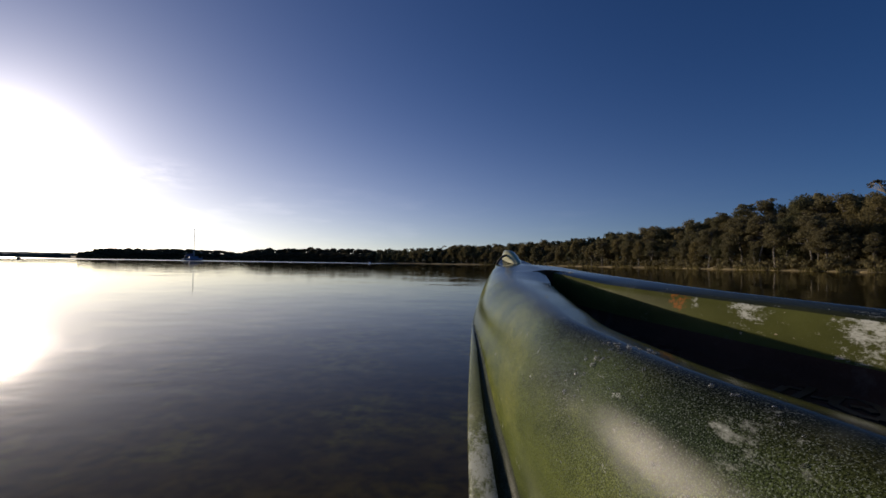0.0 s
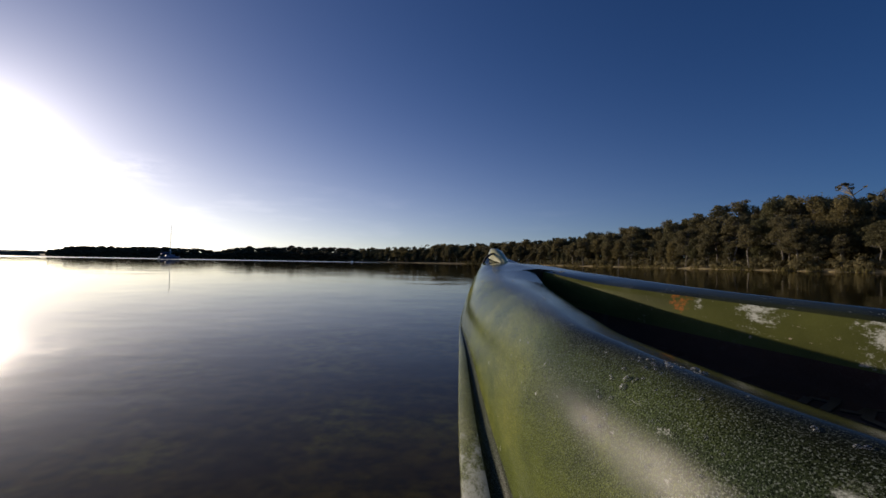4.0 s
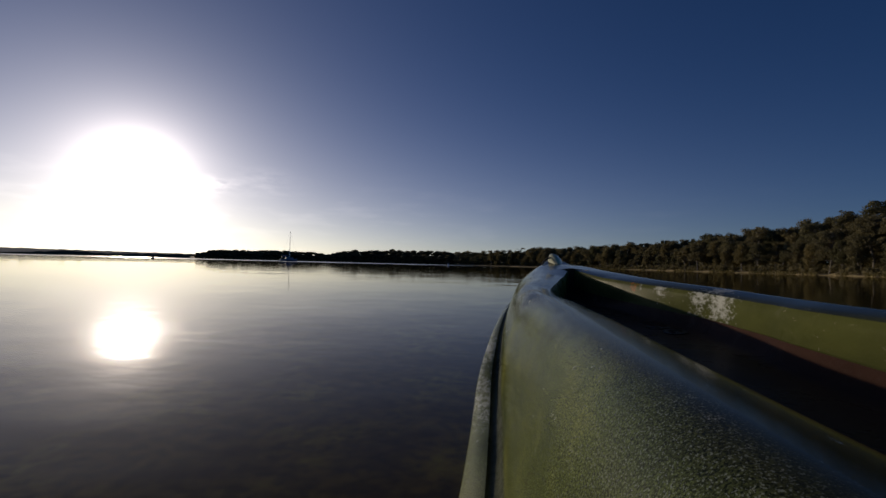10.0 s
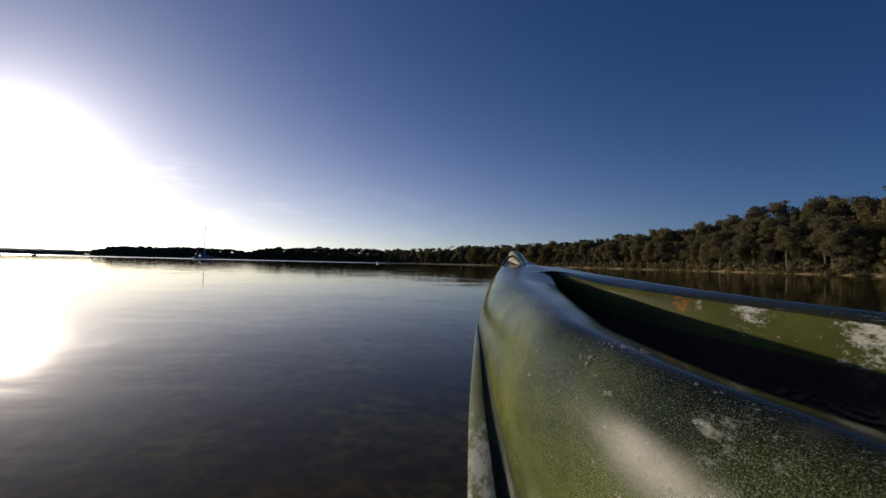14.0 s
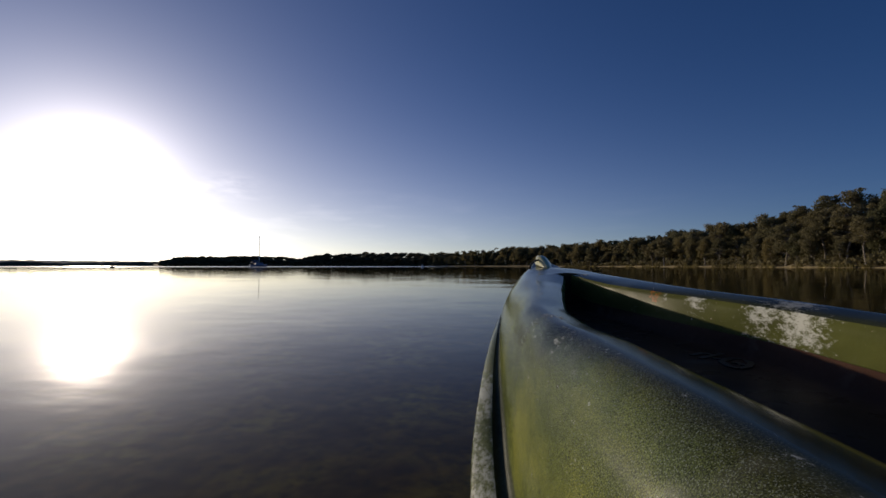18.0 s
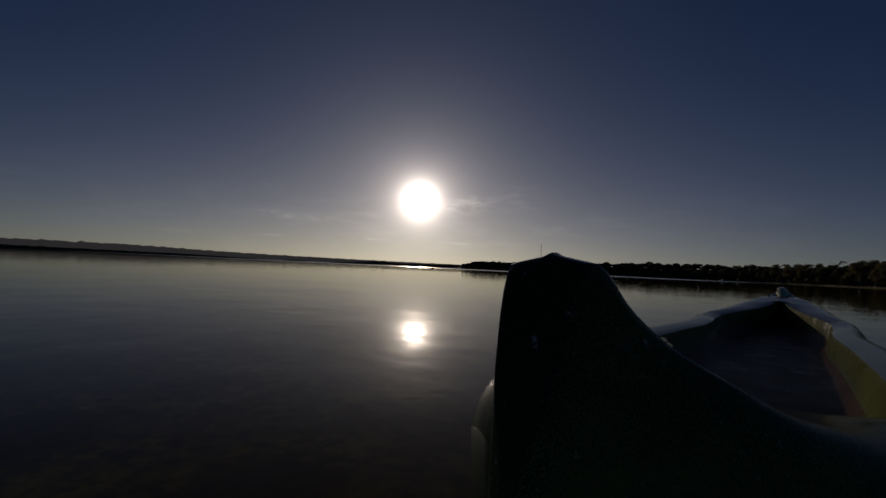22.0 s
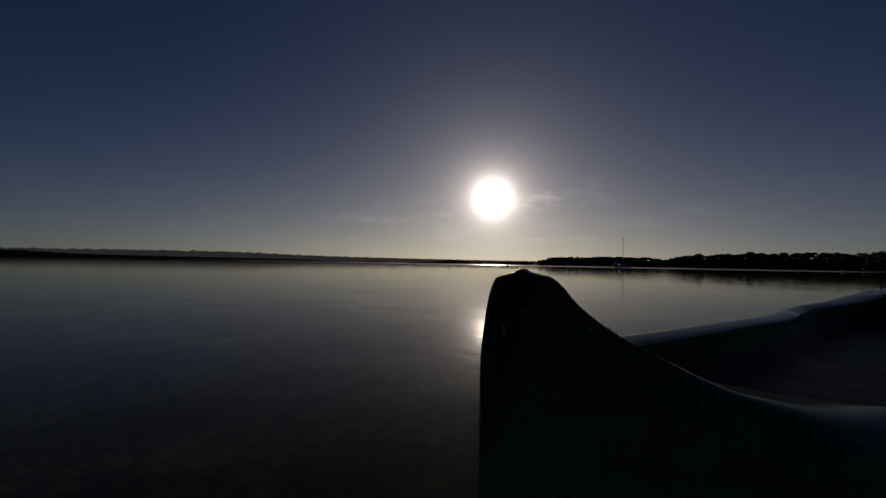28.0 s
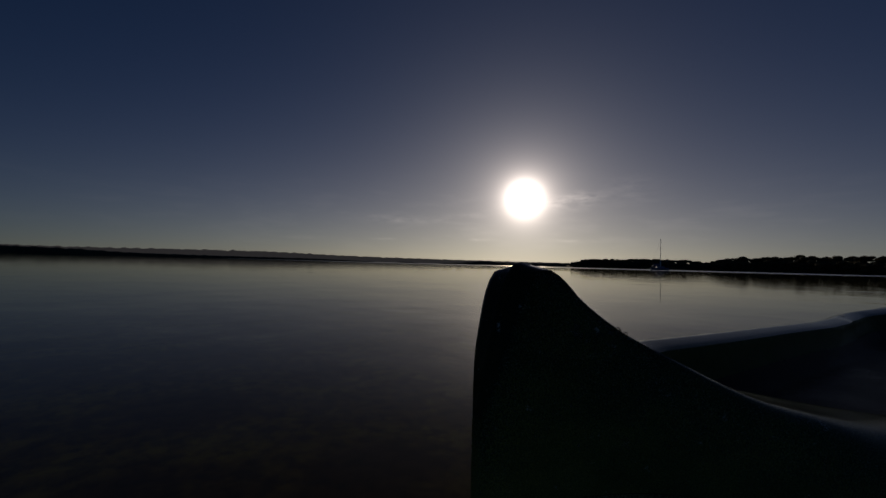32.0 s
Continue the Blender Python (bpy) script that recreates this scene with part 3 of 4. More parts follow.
def lumps(rng, blobs, shrink):
    """Dense inner masses of foliage: small uneven lumps."""
    verts, faces = [], []
    t = (1 + 5 ** 0.5) / 2
    ico = np.array([(-1, t, 0), (1, t, 0), (-1, -t, 0), (1, -t, 0), (0, -1, t), (0, 1, t), (0, -1, -t), (0, 1, -t), (t, 0, -1), (t, 0, 1), (-t, 0, -1), (-t, 0, 1)]) / 1.902
    tri = ((0, 11, 5), (0, 5, 1), (0, 1, 7), (0, 7, 10), (0, 10, 11), (1, 5, 9), (5, 11, 4), (11, 10, 2), (10, 7, 6), (7, 1, 8),
           (3, 9, 4), (3, 4, 2), (3, 2, 6), (3, 6, 8), (3, 8, 9), (4, 9, 5), (2, 4, 11), (6, 2, 10), (8, 6, 7), (9, 8, 1))
    for c, r in blobs:
        b = len(verts)
        verts += (np.array(c) + ico * np.array(r) * shrink * (0.75 + 0.5 * rng.random((12, 1)))).tolist()
        faces += [(b + x, b + y, b + z) for x, y, z in tri]
    return verts, faces


def foliage_mass(name, rng, blobs, per, size, mat, shrink=0.8):
    v, f = lumps(rng, blobs, shrink)
    v2, f2 = leaf_cloud(rng, blobs, per, size)
    n = len(v)
    return mesh_object(name, v + v2, f + [tuple(i + n for i in q) for q in f2], mat)


def woods(name, az0, az1, spacing, rows, label, back=4, tall=1.0, mat=None):
    rng = np.random.default_rng(int(1000 + az0))
    blobs = []
    for row in range(rows):
        az = az0
        while az < az1:
            d = SHORE(az) + back + row * 9 + rng.normal()
            h = max(3.0, d * math.tan(radians(TOPS(az)))) * tall * ((0.6, 0.9)[row > 0] + 0.14 * rng.random() + 0.1 * noise.noise(Vector((az * 1.3, row * 5.0, 2))))
            wide = 1.2 + 1.6 * rng.random()
            count, least, across = (9, 1.5, 1.6) if mat is None else (16, 0.8, 1.05)
            for i in range(count):
                z = h * (0.04 + 0.96 * (i + rng.random() * 0.7) / count)
                p = polar(az, d, z) + Vector((rng.normal() * wide, rng.normal() * wide, 0)) * (1 - 0.5 * z / h)
                r = least + (1.1 if mat is None else 0.9) * rng.random()
                blobs.append(((p.x, p.y, min(z, h - r * 0.5)), (r * across, r * across, r * (0.8 if mat is None else 1.1))))
            az += math.degrees(spacing / d) * (0.6 + 0.8 * rng.random())
    return tagged(foliage_mass(name, rng, blobs, 7 if mat is None else 20, 0.42 if mat is None else 0.24, mat or LEAF_FAR, 0.95 if mat is None else 0.8), label, "woods", kind="stuff")


def undergrowth(name, az0, az1, back, height, label, mat):
    rng = np.random.default_rng(77 + int(back))
    blobs = []
    az = az0
    while az < az1:
        d = SHORE(az) + back + rng.normal() * 0.8
        h = height * (0.5 + 0.7 * rng.random())
        for i in range(3):
            r = 0.6 + 0.5 * rng.random()
            p = polar(az, d, 0.7 + 0.04 * back + h * (i + 0.5) / 3)
            blobs.append(((p.x + rng.normal() * 0.5, p.y + rng.normal() * 0.5, p.z), (r * 1.3, r * 1.3, max(r, h / 4))))
        az += math.degrees(1.3 / d) * (0.6 + 0.8 * rng.random())
    return tagged(foliage_mass(name, rng, blobs, 30, 0.24, mat, 0.6), label, "undergrowth", kind="stuff")


def reeds(name, az0, az1, label):
    rng = np.random.default_rng(31)
    v, f = [], []
    az = az0
    while az < az1:
        on = noise.noise(Vector((az * 0.55, 9.0, 1.0))) > -0.05
        d = SHORE(az) + 0.4 + rng.normal() * 0.5 + 1.4 * noise.noise(Vector((az * 0.9, 3.1, 0)))
        if on:
            for i in range(5):
                p = np.array(polar(az, d, 0.05)) + rng.normal(size=3) * (0.35, 0.35, 0)
                h = 0.45 + 0.6 * rng.random()
                lean = rng.normal(size=3) * (0.18, 0.18, 0)
                side = rng.normal(size=3) * (0.09, 0.09, 0)
                b = len(v)
                v += [p - side, p + side, p + lean + (0, 0, h)]
                f.append((b, b + 1, b + 2))
        az += math.degrees(0.16 / d)
    return tagged(mesh_object(name, v, f, REED), label, "reeds", kind="stuff")


reeds("reeds", 5, 84, "dry tan reeds along the bank")
undergrowth("undergrowth", 5, 84, 3.2, 1.5, "low dark scrub under the shore trees", LEAF)
undergrowth("thicket", 5, 84, 12.0, 4.2, "dense dark thicket deeper in the woods", LEAF)
undergrowth("deep_thicket", 5, 84, 27.0, 8.0, "tall dark thicket behind the trees", LEAF)

woods("shore_woods", -9.7, 3.0, 3.0, 1, "olive-brown woods along the bay shore", 20, 1.15, LEAF)
woods("near_woods", 2.0, 84, 3.0, 2, "dense olive gum canopy behind the shore trees", 17, 0.92, LEAF)
woods("headland_woods", -40.3, -25.7, 3.4, 2, "dark wooded headland seen against the low sun")
woods("far_woods", -25.4, -9.5, 3.0, 2, "dense dark woods along the far shore")
undergrowth("shore_scrub", -9.7, 5.2, 8.0, 4.0, "olive-brown scrub under the shore woods", LEAF)

rngw = np.random.default_rng(8)
wood = []
az = -126.0
while az < -103.9:
    h = 13.0 * min(1.0, 0.35 + (-103.7 - az) * 0.45) * (0.85 + 0.2 * rngw.random())
    for i in range(7):
        r = 1.3 + rngw.random()
        q = polar(az, 290 + rngw.normal() * 4, h * (i + 0.6) / 7)
        wood.append(((q.x, q.y, q.z), (r * 1.4, r * 1.4, r)))
    az += 0.5
tagged(foliage_mass("point_woods", rngw, wood, 8, 0.5, LEAF_FAR), "dark wooded point across the bay", "woods", kind="stuff")

# distant low shores and hazy hills


def ridge(name, pts, dist, mat, label, rough, step=0.25):
    tab = table(pts)
    az0, az1 = pts[0][0], pts[-1][0]
    n = int((az1 - az0) / step) + 1
    verts, faces = [], []
    for i in range(n):
        az = az0 + (az1 - az0) * i / (n - 1)
        el = max(0.02, tab(az) * (1 + rough * noise.noise(Vector((az * 1.7, dist * 0.01, 0))) + rough * 0.6 * noise.noise(Vector((az * 6.0, dist * 0.02, 4)))))
        top = dist * math.tan(radians(el))
        verts += [polar(az, dist, -0.5), polar(az, dist + top * 0.6, top * 0.8), polar(az, dist + top * 1.5, top), polar(az, dist + top * 5, -0.5)]
    for i in range(n - 1):
        for j in range(3):
            a = i * 4 + j
            faces.append((a, a + 4, a + 5, a + 1))
    return tagged(mesh_object(name, verts, faces, mat, smooth=True), label, "hills", kind="structure")


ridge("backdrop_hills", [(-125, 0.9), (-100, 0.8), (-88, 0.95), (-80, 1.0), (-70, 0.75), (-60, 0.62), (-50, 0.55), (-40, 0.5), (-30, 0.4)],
      4200, HILLS, "pale hills on the horizon, haze put in as glow", 0.15)
FARLAND = simple("far_shore_scrub", (0.03, 0.035, 0.022), (0.06, 0.06, 0.035), 0.02, 0.95)
ridge("backdrop_shore_west", [(-128, 1.0), (-106, 0.75), (-98, 0.62), (-93, 0.38), (-85, 0.3), (-75, 0.26), (-70, 0.16), (-66.5, 0.08)], 1500, FARLAND, "long dark far shore", 0.25)
ridge("backdrop_islet", [(-63.3, 0.06), (-62.6, 0.14), (-61.4, 0.13), (-60.8, 0.06)], 1300, FARLAND, "small low islet", 0.3, 0.1)
ridge("backdrop_spit", [(-57.5, 0.1), (-54, 0.28), (-51.5, 0.5), (-49, 0.34), (-45, 0.4), (-41, 0.45), (-38, 0.4)], 1100, FARLAND, "low scrubby spit of land", 0.35, 0.1)

# ---------------------------------------------------------------- kayak
# plan and profile by distance from amidships; drops are below eye height
HALF = table([(0.0, 0.3208), (0.1, 0.3208), (0.3, 0.3218), (0.5, 0.3075), (0.8, 0.2707), (1.15, 0.2193), (1.4, 0.1569), (1.6, 0.1008), (1.72, 0.0673), (1.8, 0.0294)])
SEAM = table([(0.0, 0.2445), (0.2, 0.2445), (0.5, 0.1925), (0.8, 0.1471), (1.15, 0.1262), (1.4, 0.0736), (1.65, 0.0291), (1.8, 0.0025)])
CROWN = table([(0.0, 0.0562), (0.1, 0.0562), (0.3, 0.0557), (0.6, 0.0478), (0.94, 0.0358), (1.25, 0.0205), (1.5, 0.0036), (1.8, -0.004)])
KEEL = table([(0.0, 0.45), (0.8, 0.45), (1.3, 0.42), (1.6, 0.33), (1.72, 0.2), (1.8, 0.06)])
RIM = table([(0.0, 0.158), (0.2, 0.1602), (0.3, 0.1702), (0.45, 0.1705), (0.6, 0.1488), (0.75, 0.1192), (0.9, 0.0894), (1.05, 0.0547), (1.15, 0.0325), (1.2, 0.0215), (1.24, 0.0126)])
FLOOR = table([(0.0, 0.15), (0.3, 0.145), (0.8, 0.14), (1.1, 0.13), (1.24, 0.11)])
HEEL = 0.37
FRONT, BACK = 1.24, 1.25         # ends of the well
STERN = 1.5
HALF_AFT = table([(0.0, 0.3208), (0.5, 0.322), (0.9, 0.29), (1.15, 0.235), (1.3, 0.16), (1.38, 0.09), (1.42, 0.05), (1.46, 0.025), (1.49, 0.015), (STERN, 0.004)])
SEAM_AFT = table([(0.0, 0.2445), (0.6, 0.19), (1.0, 0.15), (1.25, 0.09), (1.4, 0.04), (STERN, 0.05)])
CROWN_AFT = table([(0.0, 0.0562), (0.6, 0.046), (1.0, 0.034), (1.2, 0.02), (1.33, -0.005), (1.4, -0.04), (1.44, -0.068), (1.453, -0.081), (1.462, -0.086), (1.47, -0.085), (1.479, -0.074), (1.489, -0.045), (STERN, -0.005)])
KEEL_AFT = table([(0.0, 0.45), (1.0, 0.44), (1.3, 0.42), (1.42, 0.38), (1.48, 0.3), (STERN, 0.16)])
RIM_AFT = table([(0.0, 0.158), (0.4, 0.175), (0.9, 0.18), (1.08, 0.145), (1.2, 0.07), (BACK, 0.006)])
FLANGE, GROOVE_WIDTH = 0.0276, 0.0182
CENTRE = 0.3406

kayak = tagged(new("kayak"), "olive-green mottled plastic sit-on-top kayak afloat", "kayak")
kayak.matrix_world = pose(0, 0, 0, 0, 0, KAYAK_YAW) @ pose(0.1, 0, EYE - 0.07) @ pose(0, 0, 0, 0, -HEEL) @ pose(CENTRE - 0.1, 0, 0.07 - EYE)


def profile(y):
    """Half section from keel to the middle of the deck: (offset, height) pairs in named runs."""
    if y < 0:
        y = -y
        w, ds, dc, kd, rim, end = HALF_AFT(y), SEAM_AFT(y), CROWN_AFT(y), KEEL_AFT(y), RIM_AFT(y), BACK
    else:
        w, ds, dc, kd, rim, end = HALF(y), SEAM(y), CROWN(y), KEEL(y), RIM(y), FRONT
    kd = max(kd, ds + 0.03)
    rim = rim if y < end else 0.0
    tight = min(1.0, max(0.1, (w - 0.06) / 0.2))
    fade = tight * min(1.0, max(0.08, (1.1 - y) / 0.75))
    fl, gw = FLANGE * fade, GROOVE_WIDTH * fade
    hull = [(0, kd), (0.35 * w, kd - 0.005), (0.66 * w, kd - 0.035 * tight), (0.88 * w, ds + (kd - ds) * 0.5), (0.97 * w, ds + (kd - ds) * 0.16), (w, ds + 0.008 * fade), (w - 0.1 * fl, ds - 0.001 * fade), (w - 0.85 * fl, ds - 0.008 * fade), (w - fl, ds - 0.008 * fade)]
    groove = [(w - fl, ds - 0.008 * fade), (w - fl - 0.12 * gw, ds - 0.003 * fade), (w - fl - 0.7 * gw, ds - 0.006 * fade), (w - fl - gw, ds - 0.020 * fade)]
    top = min(dc, ds - 0.03)
    a = w - fl - gw
    near, mid = rim + 0.044 * min(1, rim / 0.07), a * 0.62
    oc = 0.5 * (near + mid + math.sqrt((near - mid) ** 2 + 0.0004))
    oc = min(oc, a * 0.9)
    deck = [(a, groove[3][1])]
    for i in range(1, 8):
        u = i / 8
        deck.append((a + (oc - a) * ((1 - math.cos(u * math.pi / 2)) * 0.6 + u * 0.4), groove[3][1] + (top - groove[3][1]) * math.sin(u * math.pi / 2) ** 0.92))
    deck.append((oc, top))
    inner = rim if rim > 0.004 else 0.0
    dip = min(1.0, max(0.0, (end - 0.002 - y) / 0.22))
    for i in range(1, 6):
        u = i / 6
        deck.append((oc + (inner - oc) * u, top + (0.009 * dip * u ** 1.4 - 0.004 * (1 - dip) * u * (1 - inner / max(oc, 0.001)) if inner else -0.004 * u)))
    deck.append((inner, top + (0.0105 * dip if inner else -0.005)))
    flo = max(FLOOR(y), top + 0.03) if inner else top
    well = [(inner, top + 0.0105 * dip), (inner - 0.006 * min(1, inner / 0.03), top + 0.013 + 0.008 * dip)]
    wall = min(top + 0.06, flo - 0.005)
    well += [(inner * 0.94, wall), (inner * 0.9, max(wall, flo - 0.03)), (inner * 0.8, flo - 0.004), (inner * 0.6, flo), (0, flo)]
    if y < end - 0.001 and inner:
        return hull, groove, deck[:10], well[:4], deck[9:], well[3:]
    return hull, groove, deck, well[:4], deck[9:], well[3:]


def eased(u, y0, y1):
    """Steps that grow finer towards an end of the boat."""
    a, b = y0 < -1.4, y1 > 1.7
    if a and b:
        return 0.5 - 0.5 * math.cos(math.pi * u)
    return 1 - math.cos(math.pi / 2 * u) if a else math.sin(math.pi / 2 * u) if b else u


def loft(name, run, y0, y1, n, mat, label="", flip=False):
    verts, faces, band = [], [], []
    first_band = 9 if run == 4 else 0
    shut = [i for i, y in ((0, y0), (n - 1, y1)) if y in (-STERN, 1.8)]
    for side in (-1, 1):
        rows = []
        for i in range(n):
            y = y0 + (y1 - y0) * (i / (n - 1) if run > 2 else eased(i / (n - 1), y0, y1))
            pts = profile(y)[run]
            row = []
            for j, (o, d) in enumerate(pts):
                row.append(len(verts))
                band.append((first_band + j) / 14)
                verts.append((side * (0.0 if i in shut else max(o, 0.0)), y, EYE - d))
            rows.append(row)
        k = len(rows[0])
        for i in range(n - 1):
            for j in range(k - 1):
                q = (rows[i][j], rows[i + 1][j], rows[i + 1][j + 1], rows[i][j + 1])
                faces.append(q if side > 0 else q[::-1])
    ob = mesh_object(name, verts, faces, mat, kayak, True, label)
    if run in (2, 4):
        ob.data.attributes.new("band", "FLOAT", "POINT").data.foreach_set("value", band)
    bm = bmesh.new()
    bm.from_mesh(ob.data)
    bmesh.ops.remove_doubles(bm, verts=bm.verts, dist=0.0004)
    bmesh.ops.dissolve_degenerate(bm, edges=bm.edges, dist=0.0002)
    bmesh.ops.recalc_face_normals(bm, faces=bm.faces)
    for f in bm.faces:
        f.smooth = True
    bm.to_mesh(ob.data)
    bm.free()
    return ob


loft("hull", 0, -STERN, 1.8, 121, HULL, "pale scuffed olive hull")
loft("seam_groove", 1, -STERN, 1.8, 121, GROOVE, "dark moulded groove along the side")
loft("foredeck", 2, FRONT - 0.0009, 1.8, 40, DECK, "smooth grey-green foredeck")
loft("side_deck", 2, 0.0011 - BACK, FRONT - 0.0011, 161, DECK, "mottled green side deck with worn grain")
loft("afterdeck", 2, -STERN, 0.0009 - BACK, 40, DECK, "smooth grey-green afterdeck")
loft("rim", 4, 0.0011 - BACK, FRONT - 0.0011, 161, DECK, "smooth olive rim of the footwell, darkened in its colour")
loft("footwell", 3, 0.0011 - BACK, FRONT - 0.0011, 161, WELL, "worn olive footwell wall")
loft("footwell_floor", 5, 0.0011 - BACK, FRONT - 0.0011, 161, WELL_FLOOR, "dark brown footwell floor and lower wall, shade put into colour")

# the two ends of the footwell
for end in (FRONT - 0.0018, 0.0018 - BACK):
    ring = profile(end)
    run = [ring[4][-3]] + ring[4][-2:] + ring[3][1:] + ring[5][1:-1]
    pts = [(o, end, EYE - d) for o, d in run] + [(-o, end, EYE - d) for o, d in run[::-1]] + [(0, end, EYE - run[0][1] + 0.005)]
    mesh_object("footwell_end", pts, [tuple(range(len(pts)))], WELL_FLOOR, kayak)


def on_deck(o, y):
    """Height of the deck at an offset from the middle line, in the kayak's own axes."""
    pieces = profile(y)
    run = sorted(pieces[2] + pieces[4])
    return EYE - float(np.interp(abs(o), [q[0] for q in run], [q[1] for q in run]))


def grab_block(rows, last, label):
    """Raised moulded block on the end of the deck: (distance along, half width, height) rows."""
    bm = bmesh.new()
    rings = []
    for y, w, h in rows:
        z = on_deck(0, max(-last, min(y, last))) - 0.004
        rings.append([bm.verts.new((x * w, y, z + k * h + 0.002)) for x, k in ((-1, 0), (-0.9, 0.45), (-0.72, 0.88), (-0.5, 1.0), (0.0, 0.98), (0.35, 0.78), (0.7, 0.4), (1.0, 0))])
    for a, b in zip(rings, rings[1:]):
        for i in range(7):
            bm.faces.new((a[i], a[i + 1], b[i + 1], b[i]))
    bm.faces.new(rings[0])
    bm.faces.new(rings[-1][::-1])
    bmesh.ops.recalc_face_normals(bm, faces=bm.faces)
    return part("grab_block", bm, CREAM, kayak, label)


def cord_loop(block, points, thick):
    bm = bmesh.new()
    for p, q in zip(points, points[1:]):
        limb(bm, p, q, thick, thick, 6)
    part("cord_loop", bm, CORD, block, "black carrying cord")


# raised grab blocks with cord loops
block = grab_block(((1.59, 0.006, 0.003), (1.63, 0.016, 0.016), (1.68, 0.028, 0.031), (1.73, 0.036, 0.037), (1.775, 0.03, 0.031), (1.805, 0.01, 0.004)),
                   1.79, "pale yellow-green moulded bow block")
zd = on_deck(0, 1.68)
cord_loop(block, [(-0.022, 1.7, zd + 0.024), (-0.036, 1.69, zd + 0.022), (-0.05, 1.675, zd + 0.014), (-0.062, 1.665, zd + 0.003),
                  (-0.07, 1.66, zd - 0.012), (-0.06, 1.69, zd - 0.012)], 0.0042)

part("moulded_ridge", limb(bmesh.new(), (0.1668, 0.55, 0.303), (0.1678, 0.517, 0.264), 0.0016, 0.0012), CREAM, kayak, "pale worn ridge on the footwell wall")

# unreadable printed mark on the footwell floor, as plain strokes
MARK = (((0.0498, 0.5335), (0.0778, 0.5517), (0.0861, 0.5379)),
        ((0.051, 0.5108), (0.0881, 0.5333), (0.1412, 0.5754), (0.1869, 0.6042)),
        ((0.1337, 0.5913), (0.1789, 0.6153), (0.1911, 0.6108)),
        ((0.0717, 0.5131), (0.0818, 0.5015), (0.1047, 0.5126)),
        ((0.0717, 0.4881), (0.1026, 0.5102), (0.1183, 0.5056), (0.1106, 0.4769), (0.0912, 0.4517), (0.0708, 0.4414), (0.0651, 0.4542), (0.0717, 0.4881)),
        ((0.0837, 0.4816), (0.0933, 0.475), (0.0884, 0.46)))
for stroke in MARK:
    bm = bmesh.new()
    for p, q in zip(stroke, stroke[1:]):
        p, q = Vector((*p, EYE - 0.1412)), Vector((*q, EYE - 0.1412))
        side = (q - p).cross(Vector((0, 0, 1))).normalized() * 0.0045
        ends = [p - side, p + side, q + side, q - side]
        low = [bm.verts.new(v - Vector((0, 0, 0.003))) for v in ends]
        high = [bm.verts.new(v) for v in ends]
        bm.faces.new(high)
        for i in range(4):
            bm.faces.new((low[i], low[(i + 1) % 4], high[(i + 1) % 4], high[i]))
    bmesh.ops.recalc_face_normals(bm, faces=bm.faces)
    part("mark_stroke", bm, LOGO, kayak, "dark printed stroke", False)

# beads of water on the deck
mdrop = bpy.data.materials.new("water_bead")
mdrop.use_nodes = True
dn, dl = mdrop.node_tree.nodes, mdrop.node_tree.links
dn.clear()
share = dn.new("ShaderNodeFresnel")
share.inputs["IOR"].default_value = 1.45
film = dn.new("ShaderNodeBsdfTransparent")
film.inputs["Color"].default_value = (0.93, 0.95, 0.95, 1)
shine = dn.new("ShaderNodeBsdfGlossy")
shine.inputs["Roughness"].default_value = 0.06
wet = dn.new("ShaderNodeMixShader")
dl.new(share.outputs[0], wet.inputs[0])
dl.new(film.outputs[0], wet.inputs[1])
dl.new(shine.outputs[0], wet.inputs[2])
through_light = dn.new("ShaderNodeBsdfTranslucent")
through_light.inputs["Color"].default_value = (0.9, 0.92, 0.92, 1)
bead = dn.new("ShaderNodeMixShader")
bead.inputs[0].default_value = 0.22
dl.new(wet.outputs[0], bead.inputs[1])
dl.new(through_light.outputs[0], bead.inputs[2])
dl.new(bead.outputs[0], dn.new("ShaderNodeOutputMaterial").inputs["Surface"])
rngd = np.random.default_rng(4)
beads = []
for i in range(30):
    u = rngd.random()
    beads.append((-0.254 + 0.05 * u + rngd.normal() * 0.003, 0.371 - 0.034 * u + rngd.normal() * 0.008, 0.0008 + 0.0016 * rngd.random() ** 2))
beads += [(-0.27 + 0.06 * rngd.random(), 0.12 + 0.25 * rngd.random(), 0.0004 + 0.0007 * rngd.random()) for i in range(60)]
beads += [(-0.2 + 0.1 * rngd.random(), 0.6 + 0.5 * rngd.random(), 0.001 + 0.001 * rngd.random()) for i in range(16)]
beads += [(0.03 + 0.03 * rngd.random(), 1.2 + 0.035 * rngd.random(), 0.0012 + 0.0018 * rngd.random()) for i in range(14)]
spots = []
for bx, by, br in beads:
    if abs(bx) < RIM(by) + 0.012 and by < FRONT or abs(bx) > HALF(by) - 0.03:
        continue
    spots.append((Vector((bx, by, on_deck(bx, by))), br))


def on_side(y, z):
    """Point of the starboard side deck at a given height."""
    near, far = 0.0, 0.3
    for i in range(24):
        o = 0.5 * (near + far)
        near, far = (o, far) if on_deck(o, y) > z else (near, o)
    return Vector((near, y, z))


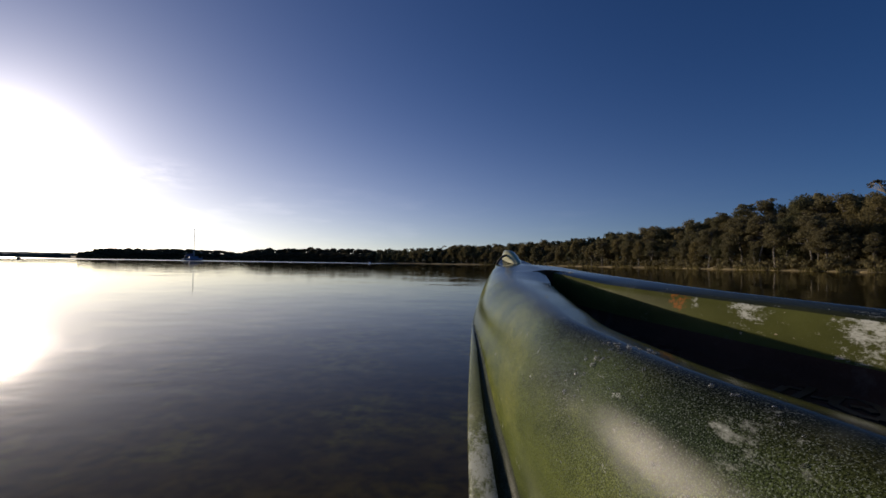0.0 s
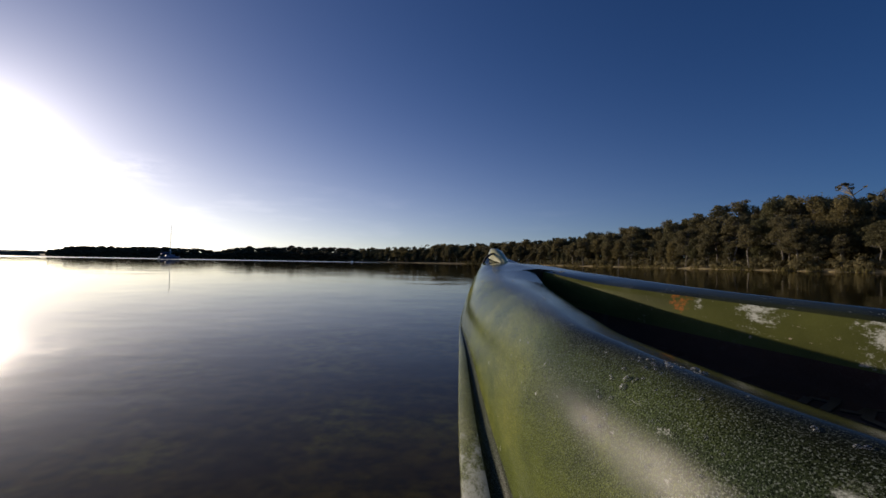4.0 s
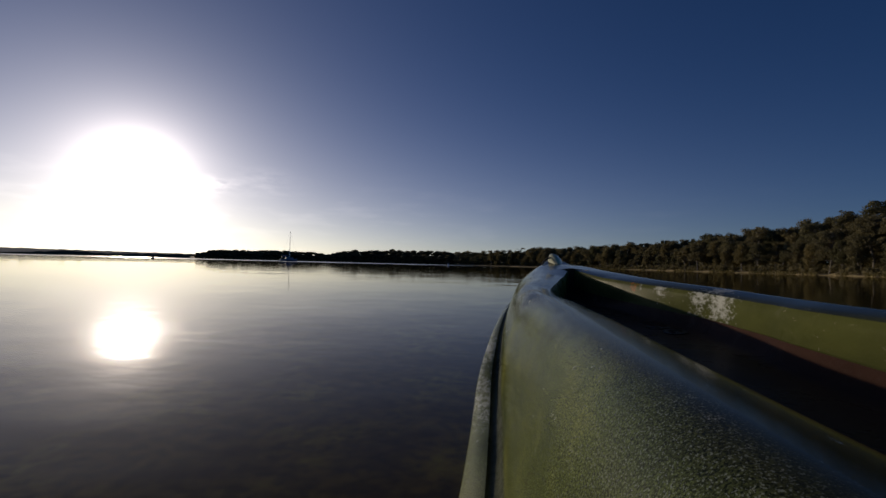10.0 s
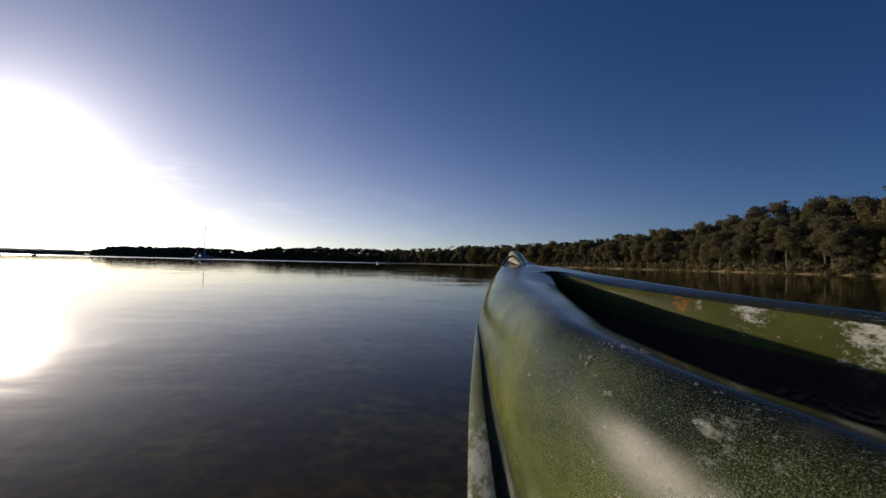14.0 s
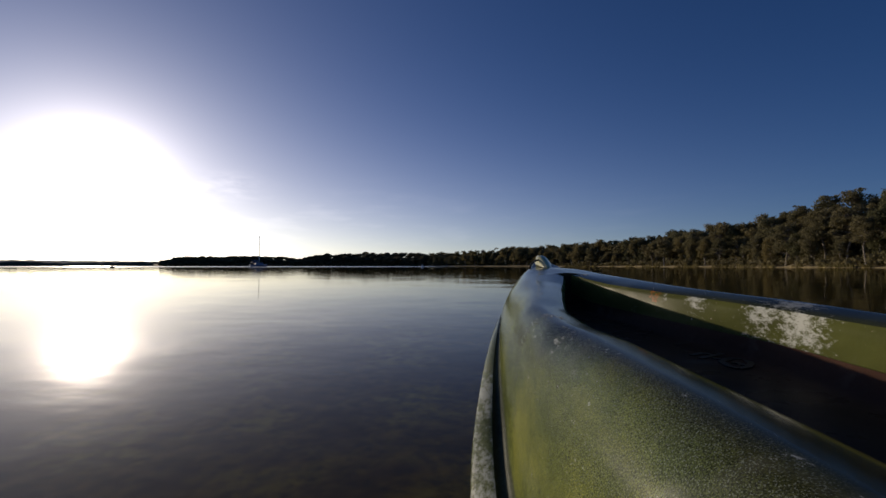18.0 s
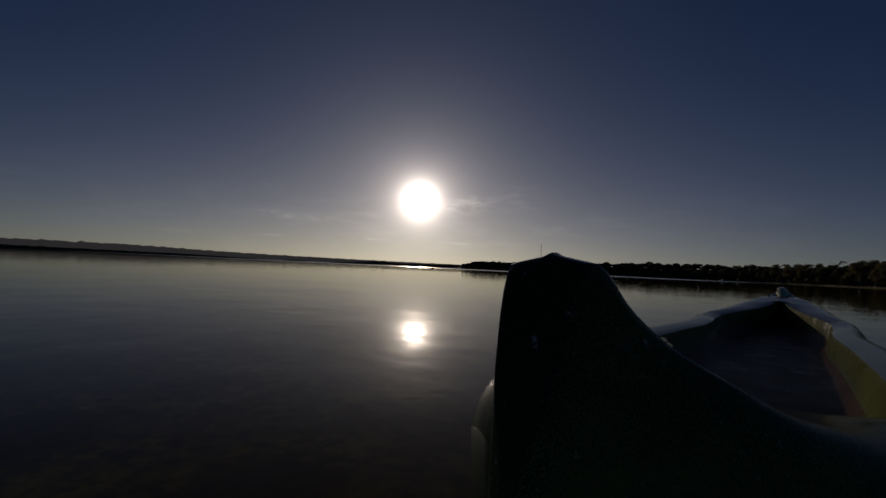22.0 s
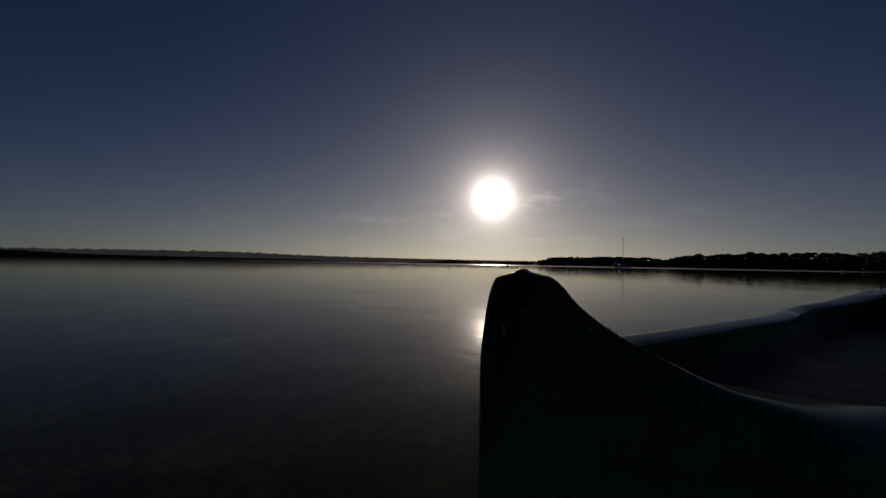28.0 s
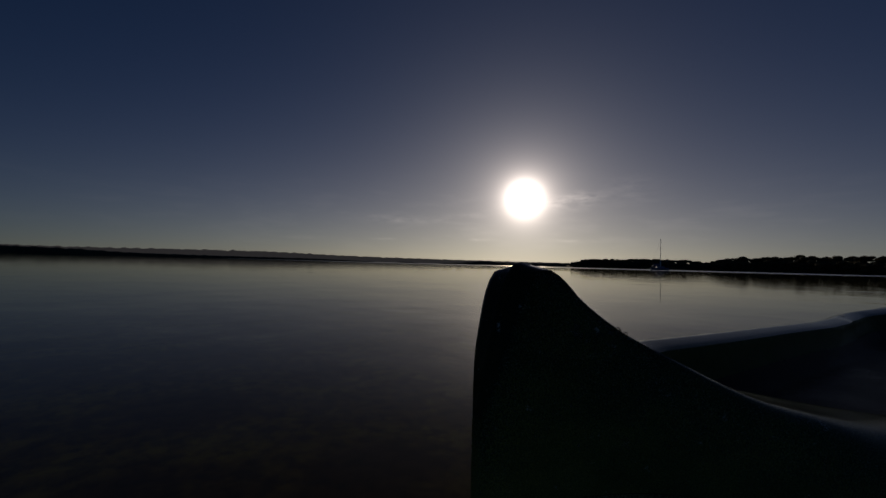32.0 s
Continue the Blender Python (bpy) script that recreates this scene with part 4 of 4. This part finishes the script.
for i in range(60):
    if i < 26:
        y, z = -1.458 + 0.05 * rngd.random(), 0.411 + rngd.normal() * 0.0025
    else:
        y, z = -1.46 + 0.07 * rngd.random(), 0.345 + 0.06 * rngd.random()
    spots.append((on_side(y, z), (0.0007 + 0.0012 * rngd.random() ** 2) * (1.0 if i < 26 else 0.6)))
bv, bf = [], []
for p, br in spots:
    if p.y > 0:
        along = Vector((0, 0.01, on_deck(p.x, p.y + 0.01) - p.z))
        across = Vector((0.004, 0, on_deck(p.x + 0.004, p.y) - p.z))
        up = across.cross(along).normalized()
    else:
        up = (on_side(p.y + 0.004, p.z) - p).cross(on_side(p.y, p.z + 0.004) - p).normalized()
    u = up.orthogonal().normalized()
    v = up.cross(u)
    n0 = len(bv)
    for rr, hh in ((1.0, -0.1), (0.92, 0.35), (0.55, 0.72)):
        bv += [p + br * (rr * (u * math.cos(i * math.pi / 4) + v * 1.15 * math.sin(i * math.pi / 4)) + up * hh) for i in range(8)]
    bv.append(p + up * br * 0.82)
    for k in range(2):
        for i in range(8):
            bf.append((n0 + k * 8 + i, n0 + k * 8 + (i + 1) % 8, n0 + (k + 1) * 8 + (i + 1) % 8, n0 + (k + 1) * 8 + i))
    bf += [(n0 + 16 + i, n0 + 16 + (i + 1) % 8, n0 + 24) for i in range(8)]
drops = mesh_object("water_droplets", bv, bf, mdrop, None, True)
drops.matrix_world = kayak.matrix_world.copy()
tagged(drops, "clear beads of water on the kayak deck", "droplets", kind="stuff")

# ---------------------------------------------------------------- yacht and buoy


def box(bm, c, s, taper=1.0):
    m = Matrix.Translation(c) @ Matrix.Diagonal((*s, 1))
    r = bmesh.ops.create_cube(bm, size=1.0, matrix=m)
    for v in r["verts"]:
        if v.co.z > c[2]:
            v.co.x = c[0] + (v.co.x - c[0]) * taper
            v.co.y = c[1] + (v.co.y - c[1]) * taper
    return bm


yacht = tagged(new("yacht"), "small moored yacht with bare mast and blue canopy", "yacht")
yacht.matrix_world = Matrix.Translation(polar(-30.3, 205)) @ pose(0, 0, 0, 0, 0, 48)
bm = bmesh.new()
prev = None
for i in range(13):
    u = i / 12
    x = -3.6 + 7.4 * u
    w = 1.25 * (1 - max(0, (u - 0.45) / 0.55) ** 2.2) * (0.82 + 0.18 * min(1, u / 0.3)) + 0.03
    ring = [bm.verts.new((x, s * w * f, z)) for s, f, z in ((-1, 0.98, 0.95 + 0.25 * u * u), (-1, 1.0, 0.6), (-1, 0.75, 0.0), (0, 0, -0.35), (1, 0.75, 0.0), (1, 1.0, 0.6), (1, 0.98, 0.95 + 0.25 * u * u))]
    if prev:
        for j in range(6):
            bm.faces.new((prev[j], prev[j + 1], ring[j + 1], ring[j]))
        bm.faces.new((prev[6], prev[0], ring[0], ring[6]))
    else:
        bm.faces.new(ring)
    prev = ring
bm.faces.new(prev[::-1])
part("hull", bm, PALE, yacht, "blue-grey painted hull", False)
part("cabin", box(bmesh.new(), (0.3, 0, 1.4), (3.4, 1.7, 0.75), 0.85), PALE, yacht, smooth=False)
part("canopy", box(bmesh.new(), (-1.7, 0, 2.0), (2.6, 1.9, 0.3), 0.8), BLUE, yacht, "dark blue canvas canopy", False)
for sx in (-2.7, -1.1):
    for sy in (-0.8, 0.8):
        part("canopy_post", limb(bmesh.new(), (sx, sy, 0.9), (sx, sy, 1.9), 0.02, 0.02), ALU, yacht)
part("mast", limb(bmesh.new(), (0.4, 0, 1.2), (0.4, 0, 13.6), 0.11, 0.08, 8), ALU, yacht)
part("boom", limb(bmesh.new(), (0.4, 0, 2.4), (-2.8, 0, 2.5), 0.06, 0.05, 8), ALU, yacht)
part("sail_cover", limb(bmesh.new(), (0.3, 0, 2.58), (-2.6, 0, 2.62), 0.2, 0.12, 8), BLUE, yacht, "blue sail cover")
part("spreader", limb(bmesh.new(), (0.4, -0.7, 7.0), (0.4, 0.7, 7.0), 0.03, 0.03), ALU, yacht)
for a, b in (((3.7, 0, 1.2), (0.4, 0, 13.3)), ((-3.5, 0, 1.0), (0.4, 0, 13.4)), ((0.3, 1.2, 1.0), (0.4, 0, 13.0)), ((0.3, -1.2, 1.0), (0.4, 0, 13.0))):
    part("stay", limb(bmesh.new(), a, b, 0.012, 0.012, 4), ALU, yacht)

buoy = tagged(new("mooring_buoy"), "small white round mooring buoy on the water", "buoy")
buoy.location = polar(-9.7, 150)
bm = bmesh.new()
bmesh.ops.create_uvsphere(bm, u_segments=16, v_segments=10, radius=0.42, matrix=Matrix.Translation((0, 0, 0.22)))
part("float", bm, WHITE, buoy, "white plastic float")
part("ring", limb(bmesh.new(), (0, 0, 0.55), (0, 0, 0.8), 0.06, 0.05), ALU, buoy)

dark_float = tagged(new("mooring_float"), "small dark mooring float on the bright water", "buoy")
dark_float.location = polar(-44.7, 110)
bm = bmesh.new()
bmesh.ops.create_uvsphere(bm, u_segments=14, v_segments=8, radius=0.3, matrix=Matrix.Translation((0, 0, 0.1)) @ Matrix.Diagonal((1.6, 1, 0.8, 1)))
part("float", bm, CORD, dark_float, "black rubber float")
part("eye", limb(bmesh.new(), (0, 0, 0.3), (0, 0, 0.46), 0.04, 0.03), ALU, dark_float)
